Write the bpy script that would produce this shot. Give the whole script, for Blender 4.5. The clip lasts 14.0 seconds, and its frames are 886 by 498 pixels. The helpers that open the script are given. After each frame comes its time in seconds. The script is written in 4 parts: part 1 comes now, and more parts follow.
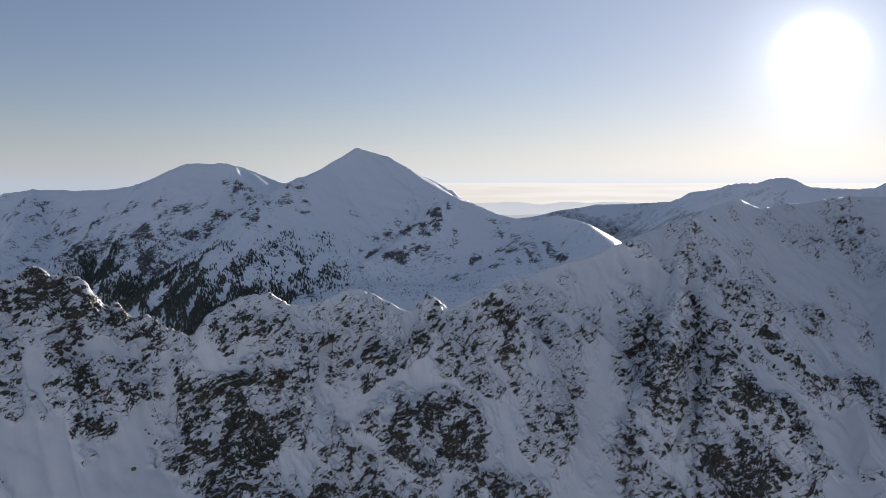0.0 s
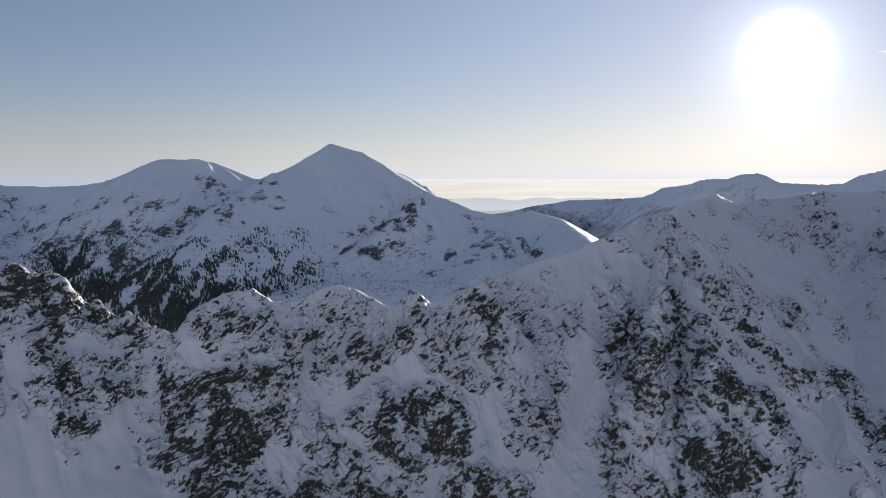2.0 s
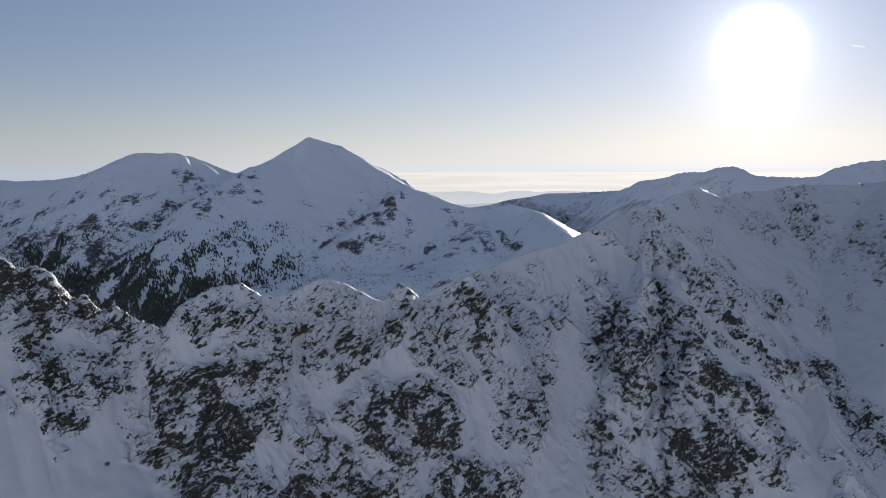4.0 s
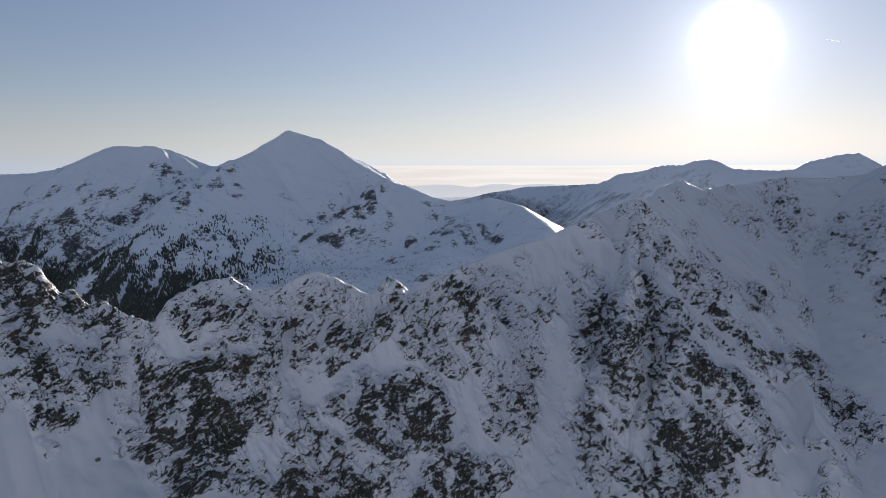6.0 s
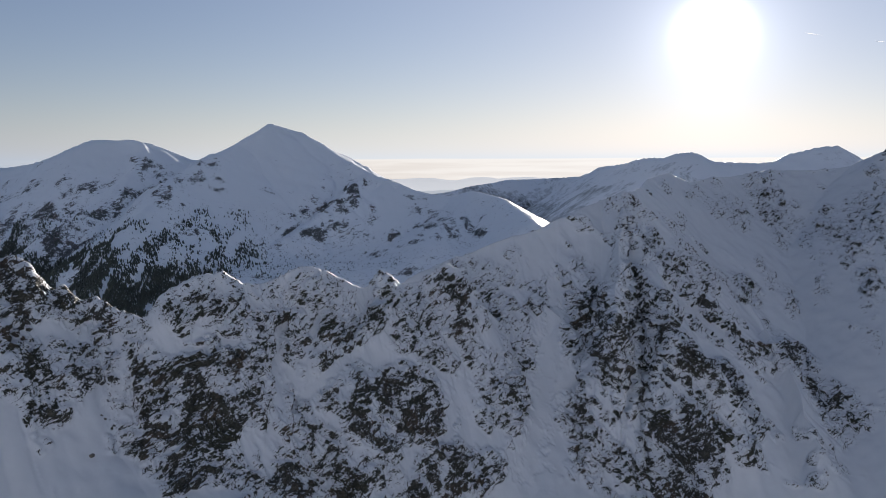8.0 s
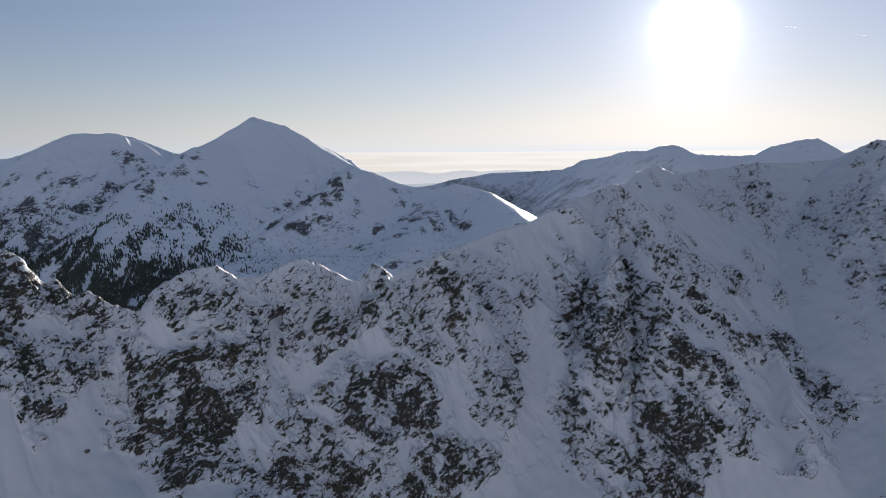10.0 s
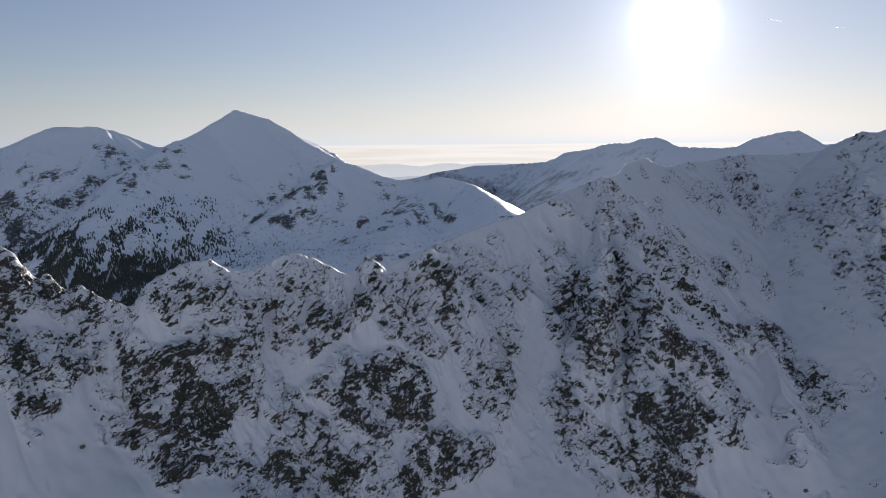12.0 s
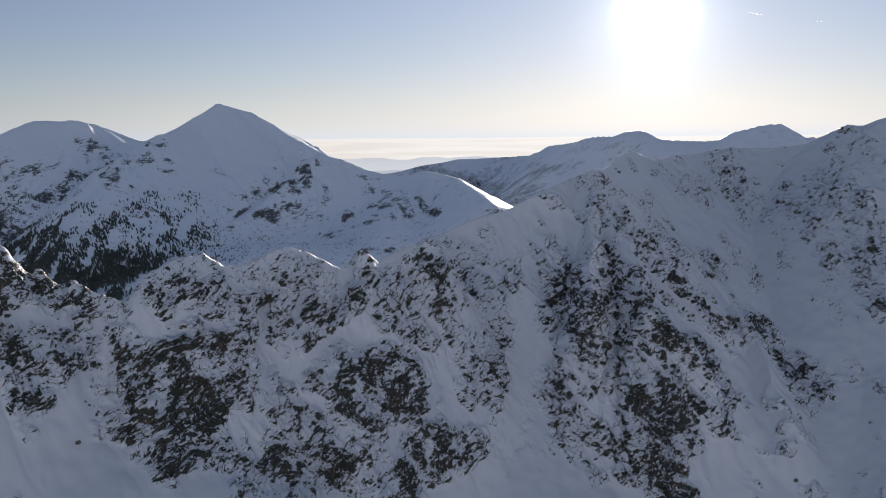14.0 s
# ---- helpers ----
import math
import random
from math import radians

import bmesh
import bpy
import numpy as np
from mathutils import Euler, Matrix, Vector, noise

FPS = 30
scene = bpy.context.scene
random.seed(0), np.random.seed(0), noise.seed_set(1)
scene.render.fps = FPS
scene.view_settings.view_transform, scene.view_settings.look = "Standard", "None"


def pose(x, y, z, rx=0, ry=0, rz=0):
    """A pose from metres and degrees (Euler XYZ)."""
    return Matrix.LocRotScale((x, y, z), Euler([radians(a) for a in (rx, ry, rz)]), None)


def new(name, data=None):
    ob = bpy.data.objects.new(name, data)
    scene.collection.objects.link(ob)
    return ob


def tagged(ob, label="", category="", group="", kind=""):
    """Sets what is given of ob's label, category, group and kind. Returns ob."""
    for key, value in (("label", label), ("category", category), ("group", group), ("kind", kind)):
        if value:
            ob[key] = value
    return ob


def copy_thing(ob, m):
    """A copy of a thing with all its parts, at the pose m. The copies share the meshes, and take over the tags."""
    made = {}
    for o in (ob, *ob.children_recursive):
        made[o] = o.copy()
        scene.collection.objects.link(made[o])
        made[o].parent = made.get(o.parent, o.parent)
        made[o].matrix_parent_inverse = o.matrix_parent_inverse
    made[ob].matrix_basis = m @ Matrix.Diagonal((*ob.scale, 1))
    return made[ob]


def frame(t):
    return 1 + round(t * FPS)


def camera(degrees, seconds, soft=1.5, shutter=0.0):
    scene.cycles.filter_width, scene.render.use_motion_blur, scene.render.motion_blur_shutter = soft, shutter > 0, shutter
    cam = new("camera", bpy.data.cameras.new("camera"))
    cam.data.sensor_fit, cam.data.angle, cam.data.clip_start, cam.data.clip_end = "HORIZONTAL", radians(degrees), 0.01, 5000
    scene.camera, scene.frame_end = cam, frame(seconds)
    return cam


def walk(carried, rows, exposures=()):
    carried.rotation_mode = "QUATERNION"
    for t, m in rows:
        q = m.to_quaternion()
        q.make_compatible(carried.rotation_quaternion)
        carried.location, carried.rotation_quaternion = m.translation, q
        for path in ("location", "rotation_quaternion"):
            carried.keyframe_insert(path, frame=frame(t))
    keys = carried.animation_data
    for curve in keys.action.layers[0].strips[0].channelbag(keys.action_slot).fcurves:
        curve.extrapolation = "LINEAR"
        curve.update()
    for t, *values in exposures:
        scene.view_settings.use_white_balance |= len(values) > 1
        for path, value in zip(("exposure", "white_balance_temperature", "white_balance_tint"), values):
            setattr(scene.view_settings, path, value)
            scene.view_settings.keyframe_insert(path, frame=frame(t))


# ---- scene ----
cam = camera(53.6, 14.0, soft=0.65)

PATH = [
    (0.0, pose(0.00, 0.00, 0.00, 85.700, 0.000, 0.000)),
    (0.5, pose(-1.61, -0.02, -0.04, 85.700, -0.014, -0.340)),
    (1.0, pose(-3.22, -0.02, -0.08, 85.654, -0.006, -0.847)),
    (1.5, pose(-4.84, -0.02, -0.12, 85.554, 0.009, -1.352)),
    (2.0, pose(-6.46, 0.00, -0.15, 85.432, 0.032, -1.810)),
    (2.5, pose(-8.09, 0.04, -0.18, 85.337, 0.024, -2.191)),
    (3.0, pose(-9.72, 0.08, -0.20, 85.220, 0.063, -2.579)),
    (5.5, pose(-17.91, 0.44, -0.29, 84.696, 0.129, -4.382)),
    (6.0, pose(-19.54, 0.54, -0.30, 84.573, 0.146, -4.750)),
    (6.5, pose(-21.18, 0.64, -0.30, 84.469, 0.167, -5.078)),
    (7.0, pose(-22.81, 0.75, -0.31, 84.349, 0.209, -5.418)),
    (7.5, pose(-24.43, 0.86, -0.31, 84.244, 0.233, -5.712)),
    (8.0, pose(-26.06, 0.98, -0.32, 84.133, 0.264, -6.019)),
    (10.5, pose(-34.08, 1.63, -0.32, 83.565, 0.392, -7.506)),
    (11.0, pose(-35.67, 1.76, -0.32, 83.440, 0.446, -7.811)),
    (11.5, pose(-37.24, 1.89, -0.32, 83.336, 0.457, -8.100)),
    (12.0, pose(-38.80, 2.03, -0.32, 83.218, 0.477, -8.391)),
    (12.5, pose(-40.35, 2.16, -0.32, 83.114, 0.501, -8.664)),
    (13.0, pose(-41.89, 2.29, -0.32, 83.010, 0.535, -8.961)),
    (13.5, pose(-43.41, 2.42, -0.33, 82.907, 0.551, -9.233)),
    (14.0, pose(-44.93, 2.54, -0.33, 82.796, 0.545, -9.525)),
]
walk(cam, PATH, [(0.0, 0.52, 5960.0, 14.0), (14.0, 0.52, 5960.0, 14.0)])

# ---- world, sun, exposure ----
SUN_AZ, SUN_EL = radians(22.9), radians(7.4)
SUN_DIR = Vector((math.sin(SUN_AZ) * math.cos(SUN_EL), math.cos(SUN_AZ) * math.cos(SUN_EL), math.sin(SUN_EL)))


def build_world():
    world = bpy.data.worlds.new("winter_sky")
    scene.world = world
    world.use_nodes = True
    nt = world.node_tree
    nt.nodes.clear()
    n, l = nt.nodes.new, nt.links.new
    out = n("ShaderNodeOutputWorld")
    sky = n("ShaderNodeTexSky")
    sky.sky_type = "NISHITA"
    sky.sun_disc = False
    sky.sun_elevation, sky.sun_rotation = SUN_EL, SUN_AZ
    sky.altitude, sky.air_density, sky.dust_density, sky.ozone_density = 2200, 1.0, 0.3, 1.0
    coord = n("ShaderNodeTexCoord")
    # height above the horizon
    sep = n("ShaderNodeSeparateXYZ")
    l(coord.outputs["Generated"], sep.inputs[0])
    # how near to the sun the sky lies
    dot = n("ShaderNodeVectorMath")
    dot.operation = "DOT_PRODUCT"
    dot.inputs[1].default_value = SUN_DIR
    l(coord.outputs["Generated"], dot.inputs[0])
    pos = n("ShaderNodeMath")
    pos.operation = "MAXIMUM"
    pos.inputs[1].default_value = 0.0
    l(dot.outputs["Value"], pos.inputs[0])
    sunward = n("ShaderNodeMapRange")
    sunward.interpolation_type = "SMOOTHSTEP"
    for i, v in ((1, 0.70), (2, 0.93), (3, 0.0), (4, 1.0)):
        sunward.inputs[i].default_value = v
    l(pos.outputs[0], sunward.inputs[0])
    # hazy air that thickens evenly towards the horizon
    above = n("ShaderNodeMath")
    above.operation = "MAXIMUM"
    above.inputs[1].default_value = 0.0
    l(sep.outputs[2], above.inputs[0])
    thin = n("ShaderNodeMath")
    thin.operation = "MULTIPLY"
    thin.inputs[1].default_value = -1.0 / HAZE_DEPTH
    l(above.outputs[0], thin.inputs[0])
    haze = n("ShaderNodeMath")
    haze.operation = "EXPONENT"
    l(thin.outputs[0], haze.inputs[0])
    # a far bank of cloud below the horizon, with a bright upper edge and soft streaks
    stretch = n("ShaderNodeVectorMath")
    stretch.operation = "MULTIPLY"
    stretch.inputs[1].default_value = (9.0, 9.0, 190.0)
    l(coord.outputs["Generated"], stretch.inputs[0])
    streak = n("ShaderNodeTexNoise")
    streak.inputs["Scale"].default_value = 1.0
    streak.inputs["Detail"].default_value = 5
    l(stretch.outputs[0], streak.inputs["Vector"])
    band = n("ShaderNodeMapRange")
    band.interpolation_type = "SMOOTHSTEP"
    for i, v in ((1, 0.36), (2, 0.66), (3, 0.0), (4, 1.0)):
        band.inputs[i].default_value = v
    l(streak.outputs[0], band.inputs[0])
    # the edge waves a little
    wave = n("ShaderNodeMath")
    wave.operation = "MULTIPLY_ADD"
    wave.inputs[1].default_value = 0.0022
    l(streak.outputs[0], wave.inputs[0])
    l(sep.outputs[2], wave.inputs[2])
    low = n("ShaderNodeMapRange")
    low.interpolation_type = "SMOOTHSTEP"
    for i, v in ((1, 0.0022), (2, 0.0002), (3, 0.0), (4, 1.0)):
        low.inputs[i].default_value = v
    l(wave.outputs[0], low.inputs[0])
    rim = n("ShaderNodeMapRange")
    rim.interpolation_type = "SMOOTHSTEP"
    for i, v in ((1, -0.0035), (2, 0.0), (3, 0.0), (4, 1.0)):
        rim.inputs[i].default_value = v
    l(wave.outputs[0], rim.inputs[0])
    lit = n("ShaderNodeMath")
    lit.operation = "MAXIMUM"
    l(band.outputs[0], lit.inputs[0])
    l(rim.outputs[0], lit.inputs[1])
    bank = n("ShaderNodeMix")
    bank.data_type = "RGBA"
    bank.inputs[6].default_value = (*BANK_DARK, 1)
    bank.inputs[7].default_value = (*BANK_LIGHT, 1)
    l(lit.outputs[0], bank.inputs[0])
    cloud_col = n("ShaderNodeMix")
    cloud_col.data_type = "RGBA"
    air = n("ShaderNodeMix")
    air.data_type = "RGBA"
    air.inputs[6].default_value = (*HAZE_AWAY, 1)
    air.inputs[7].default_value = (*HAZE, 1)
    l(sunward.outputs[0], air.inputs[0])
    l(air.outputs[2], cloud_col.inputs[6])
    facing = n("ShaderNodeMath")
    facing.operation = "MULTIPLY"
    l(low.outputs[0], facing.inputs[0])
    l(sunward.outputs[0], facing.inputs[1])
    l(facing.outputs[0], cloud_col.inputs[0])
    l(bank.outputs[2], cloud_col.inputs[7])
    gain = n("ShaderNodeVectorMath")
    gain.operation = "SCALE"
    gain.inputs[3].default_value = SKY_GAIN
    l(sky.outputs[0], gain.inputs[0])
    mix = n("ShaderNodeMix")
    mix.data_type = "RGBA"
    l(haze.outputs[0], mix.inputs[0])
    tint = n("ShaderNodeVectorMath")
    tint.operation = "MULTIPLY"
    tint.inputs[1].default_value = (0.885, 0.805, 0.89)
    l(gain.outputs[0], tint.inputs[0])
    veil = n("ShaderNodeMix")
    veil.data_type = "RGBA"
    veil.inputs[0].default_value = 0.24
    veil.inputs[7].default_value = (*VEIL, 1)
    l(tint.outputs[0], veil.inputs[6])
    l(veil.outputs[2], mix.inputs[6])
    l(cloud_col.outputs[2], mix.inputs[7])
    last = mix.outputs[2]
    for power, strength, tint in AUREOLE:
        p = n("ShaderNodeMath")
        p.operation = "POWER"
        p.inputs[1].default_value = power
        l(pos.outputs[0], p.inputs[0])
        s = n("ShaderNodeVectorMath")
        s.operation = "SCALE"
        s.inputs[0].default_value = [c * strength for c in tint]
        l(p.outputs[0], s.inputs[3])
        add = n("ShaderNodeVectorMath")
        add.operation = "ADD"
        l(last, add.inputs[0])
        l(s.outputs[0], add.inputs[1])
        last = add.outputs[0]
    bg = n("ShaderNodeBackground")
    bg.inputs[1].default_value = 1.0
    l(last, bg.inputs[0])
    l(bg.outputs[0], out.inputs[0])


SKY_GAIN = 0.058
VEIL = (0.215, 0.262, 0.335)  # thin high haze over the whole sky
HAZE_DEPTH, HAZE, HAZE_AWAY = 0.038, (0.465, 0.478, 0.458), (0.355, 0.378, 0.39)
BANK_DARK, BANK_LIGHT = (0.52, 0.465, 0.385), (0.58, 0.53, 0.445)
AUREOLE = ((4000.0, 6.0, (1.0, 0.98, 0.94)), (500.0, 0.26, (1.0, 0.98, 0.93)), (120.0, 0.06, (1.0, 0.98, 0.92)), (9.0, 0.13, (1.0, 1.0, 0.96)))
build_world()
sun = new("sun", bpy.data.lights.new("sun", "SUN"))
sun.data.energy, sun.data.angle, sun.data.color = 5.0, radians(0.53), (1.0, 0.88, 0.72)
sun.matrix_world = Matrix.Translation((300, 700, 400)) @ SUN_DIR.to_track_quat("Z", "Y").to_matrix().to_4x4()


# ---- materials ----
def material(name):
    m = bpy.data.materials.new(name)
    m.use_nodes = True
    nt = m.node_tree
    return m, nt, nt.nodes["Principled BSDF"]


def noise_node(nt, scale, detail=4, rough=0.55, coords=None):
    t = nt.nodes.new("ShaderNodeTexNoise")
    t.inputs["Scale"].default_value = scale
    t.inputs["Detail"].default_value = detail
    t.inputs["Roughness"].default_value = rough
    if coords is None:
        coords = nt.nodes.new("ShaderNodeTexCoord").outputs["Object"]
    nt.links.new(coords, t.inputs["Vector"])
    return t.outputs["Fac"]


def ramp(nt, value, stops):
    r = nt.nodes.new("ShaderNodeValToRGB")
    el = r.color_ramp.elements
    while len(el) < len(stops):
        el.new(0.5)
    for e, (p, c) in zip(el, stops):
        e.position, e.color = p, (*c, 1)
    nt.links.new(value, r.inputs[0])
    return r.outputs[0]


def mix_col(nt, fac, a, b):
    m = nt.nodes.new("ShaderNodeMix")
    m.data_type = "RGBA"
    for sock, v in ((0, fac), (6, a), (7, b)):
        if isinstance(v, (tuple, float)):
            m.inputs[sock].default_value = (*v, 1) if isinstance(v, tuple) else v
        else:
            nt.links.new(v, m.inputs[sock])
    return m.outputs[2]


def math_node(nt, op, a, b=0.0, clamp=False):
    m = nt.nodes.new("ShaderNodeMath")
    m.operation, m.use_clamp = op, clamp
    for i, v in enumerate((a, b)):
        if isinstance(v, float):
            m.inputs[i].default_value = v
        else:
            nt.links.new(v, m.inputs[i])
    return m.outputs[0]


def bump(nt, bsdf, height, strength, distance):
    b = nt.nodes.new("ShaderNodeBump")
    b.inputs["Strength"].default_value, b.inputs["Distance"].default_value = strength, distance
    nt.links.new(height, b.inputs["Height"])
    nt.links.new(b.outputs[0], bsdf.inputs["Normal"])


def slanted(nt, coords, angle, long, thin):
    """Coordinates in which noise draws marks of that length and thickness, slanting across the face."""
    r = nt.nodes.new("ShaderNodeMapping")
    r.vector_type = "TEXTURE"
    r.inputs["Rotation"].default_value = (0, radians(angle), 0)
    r.inputs["Scale"].default_value = (long, long * 0.8, thin)
    nt.links.new(coords, r.inputs[0])
    return r.outputs[0]


def mountain_material(name, size, snow_a, snow_b, rock_a, rock_b, moss, sharp, ragged, gain, thin=0.3):
    """Snow over rock. The mesh's 'rock' attribute is the share of bare stone; size: the length of its marks in metres."""
    m, nt, bsdf = material(name)
    rock, crag = (nt.nodes.new("ShaderNodeAttribute") for _ in range(2))
    rock.attribute_name, crag.attribute_name = "rock", "crag"
    coords = nt.nodes.new("ShaderNodeTexCoord").outputs["Object"]
    # bent beds: the marks follow no straight line
    bend = nt.nodes.new("ShaderNodeTexNoise")
    bend.inputs["Scale"].default_value = 0.16 / size
    bend.inputs["Detail"].default_value = 2
    nt.links.new(coords, bend.inputs["Vector"])
    shift = nt.nodes.new("ShaderNodeVectorMath")
    shift.operation = "MULTIPLY_ADD"
    shift.inputs[1].default_value = (size * 4.0,) * 3
    nt.links.new(bend.outputs["Color"], shift.inputs[0])
    nt.links.new(coords, shift.inputs[2])
    bent = shift.outputs[0]
    rising = noise_node(nt, 1.0, 4, 0.6, slanted(nt, bent, -36, size, size * thin))
    falling = noise_node(nt, 1.0, 4, 0.6, slanted(nt, bent, 52, size * 1.1, size * thin * 1.1))
    coarse = noise_node(nt, 1.0, 3, 0.6, slanted(nt, bent, -30, size * 3.4, size * thin * 3.2))
    which = noise_node(nt, 0.1 / size, 3, 0.5, coords)
    marks = mix_col(nt, ramp(nt, which, [(0.46, (0, 0, 0)), (0.54, (1, 1, 1))]), rising, falling)
    grit = noise_node(nt, 1.9 / size, 4, 0.7, coords)
    mid = noise_node(nt, 0.3 / size, 5, 0.6, coords)
    broad = noise_node(nt, 0.05 / size, 4, 0.6, coords)
    # the share of bare stone sets how much of the marks shows
    value = math_node(nt, "ADD", math_node(nt, "MULTIPLY", marks, 0.44), math_node(nt, "MULTIPLY", grit, 0.16))
    value = math_node(nt, "ADD", value, math_node(nt, "MULTIPLY", coarse, 0.40))
    value = math_node(nt, "ADD", math_node(nt, "MULTIPLY", math_node(nt, "SUBTRACT", value, 0.5), gain), 0.5)
    over = math_node(nt, "SUBTRACT", math_node(nt, "ADD", math_node(nt, "MULTIPLY", rock.outputs["Fac"], 0.5), 0.25), value)
    bare = math_node(nt, "ADD", math_node(nt, "MULTIPLY", over, sharp), 0.5, True)
    bare = math_node(nt, "MULTIPLY", bare, math_node(nt, "MULTIPLY", crag.outputs["Fac"], 4.0, True))
    block = nt.nodes.new("ShaderNodeTexVoronoi")
    block.inputs["Scale"].default_value = 1.0
    nt.links.new(slanted(nt, bent, -36, size * 0.9, size * thin), block.inputs["Vector"])
    tone = nt.nodes.new("ShaderNodeSeparateColor")
    nt.links.new(block.outputs["Color"], tone.inputs[0])
    stone = mix_col(nt, ramp(nt, grit, [(0.36, (0, 0, 0)), (0.66, (1, 1, 1))]), rock_a, rock_b)
    stone = mix_col(nt, ramp(nt, broad, [(0.46, (0, 0, 0)), (0.60, (0.75, 0.75, 0.75))]), stone, moss)
    rust = noise_node(nt, 0.09 / size, 4, 0.6, bent)
    stone = mix_col(nt, ramp(nt, rust, [(0.55, (0, 0, 0)), (0.68, (0.6, 0.6, 0.6))]), stone, (rock_b[0] * 1.15, rock_b[1] * 0.82, rock_b[2] * 0.66))
    stone = mix_col(nt, math_node(nt, "MULTIPLY", tone.outputs[1], 0.8), stone, tuple(c * 0.8 for c in rock_a))
    # rime and spindrift on the stone
    rime = ramp(nt, noise_node(nt, 4.5 / size, 3, 0.7, bent), [(0.58, (0, 0, 0)), (0.70, (0.4, 0.4, 0.4))])
    stone = mix_col(nt, rime, stone, tuple(c * 0.5 for c in snow_a))
    snow = mix_col(nt, mid, snow_a, snow_b)
    nt.links.new(mix_col(nt, bare, snow, stone), bsdf.inputs["Base Color"])
    nt.links.new(mix_col(nt, bare, (0.55, 0.55, 0.55), (0.85, 0.85, 0.85)), bsdf.inputs["Roughness"])
    bsdf.inputs["Specular IOR Level"].default_value = 0.25
    # snow lies thick over the stone, which is blocky
    stone_h = math_node(nt, "MULTIPLY", math_node(nt, "ADD", tone.outputs[0], grit), 0.35)
    cover = math_node(nt, "MULTIPLY", math_node(nt, "SUBTRACT", stone_h, 0.6), bare)
    bump(nt, bsdf, math_node(nt, "ADD", cover, math_node(nt, "MULTIPLY", mid, 0.25)), 0.9, ragged * size)
    return m


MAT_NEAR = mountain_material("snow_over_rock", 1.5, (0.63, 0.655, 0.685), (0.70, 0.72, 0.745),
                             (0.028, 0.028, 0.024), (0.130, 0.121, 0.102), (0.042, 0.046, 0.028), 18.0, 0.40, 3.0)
# far snow and stone are paler than near: haze of distance put into the colours
MAT_FAR = mountain_material("far_hazed_snow_over_rock", 5.5, (0.91, 0.935, 0.96), (0.94, 0.955, 0.97),
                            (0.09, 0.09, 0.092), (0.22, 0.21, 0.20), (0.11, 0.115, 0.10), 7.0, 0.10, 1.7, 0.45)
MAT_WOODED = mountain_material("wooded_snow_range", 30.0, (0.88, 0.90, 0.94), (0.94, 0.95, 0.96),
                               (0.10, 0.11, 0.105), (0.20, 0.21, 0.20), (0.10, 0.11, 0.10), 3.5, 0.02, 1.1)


# ---- relief ----
GRAD = np.ascontiguousarray(np.array([(math.cos(a) * math.sqrt(1 - h * h), math.sin(a) * math.sqrt(1 - h * h), h)
                                      for a, h in ((i * 2.399963, 1 - (2 * i + 1) / 32) for i in range(32))], dtype=np.float32).T)


def gnoise_block(x, y, z, seed):
    xi, yi, zi = (np.floor(v).astype(np.int64) for v in (x, y, z))
    xf, yf, zf = x - xi, y - yi, z - zi
    u, v, w = (f * f * f * (f * (f * 6 - 15) + 10) for f in (xf, yf, zf))
    total = 0
    for dx in (0, 1):
        for dy in (0, 1):
            for dz in (0, 1):
                h = (xi + dx) * 374761393 + (yi + dy) * 668265263 + (zi + dz) * 2147483647 + seed * 1274126177
                h = (h ^ (h >> 13)) * 1274126177
                k = (h ^ (h >> 16)) & 31
                d = GRAD[0][k] * (xf - dx) + GRAD[1][k] * (yf - dy) + GRAD[2][k] * (zf - dz)
                total = total + d * (u if dx else 1 - u) * (v if dy else 1 - v) * (w if dz else 1 - w)
    return total * 1.6


def gnoise(x, y, z, seed=0):
    """Gradient noise, about -1 to 1, of whole arrays, worked out block by block."""
    shape = np.shape(x)
    flat = [np.ascontiguousarray(np.broadcast_to(v, shape)).ravel() for v in (x, y, z)]
    out = np.empty(flat[0].size)
    for i in range(0, out.size, 16384):
        out[i:i + 16384] = gnoise_block(*(v[i:i + 16384] for v in flat), seed)
    return out.reshape(shape)


def fbm(x, y, z, octaves, seed=0, gain=0.5):
    total, amp = 0, 1.0
    for o in range(octaves):
        total = total + amp * gnoise(x, y, z, seed + o)
        x, y, z, amp = x * 2.03, y * 2.03, z * 2.03, amp * gain
    return total


def ridged(x, y, z, octaves, seed=0):
    total, amp = 0, 0.6
    for o in range(octaves):
        total = total + amp * (1 - 2 * np.abs(gnoise(x, y, z, seed + o)))
        x, y, z, amp = x * 2.1, y * 2.1, z * 2.1, amp * 0.5
    return total


def smooth(a, b, v):
    t = np.clip((v - a) / (b - a), 0, 1)
    return t * t * (3 - 2 * t)


def smax(a, b, r):
    h = np.clip(0.5 + 0.5 * (a - b) / r, 0, 1)
    return b + (a - b) * h + r * h * (1 - h)


# crest lines and ribs: (mountain, fall per metre to either side, vertices)
RIDGES = []
RIDGES.append(('front', 1.35, [(-241.6, 400, -33.7), (-225.1, 412, -41.4), (-214.4, 422, -47.6), (-209.8, 425, -47.1), (-204.3, 430, -42.7), (-200.7, 433, -44.1), (-197.5, 436, -48.6), (-193.5, 440, -48.2), (-188.6, 442, -46.7), (-183.6, 444, -50.4), (-179.1, 446, -56.5), (-173.2, 449, -64.2)]))  # front_crest_a
RIDGES.append(('front', 1.35, [(-173.2, 449, -64.2), (-169.8, 450, -65.5), (-166.5, 450, -62.8), (-163.0, 451, -69.5), (-158.4, 452, -71.4), (-153.3, 452, -69.0), (-149.0, 450, -72.9), (-141.1, 448, -76.7), (-129.2, 447, -80.6), (-124.2, 448, -76.7)]))  # front_crest_b
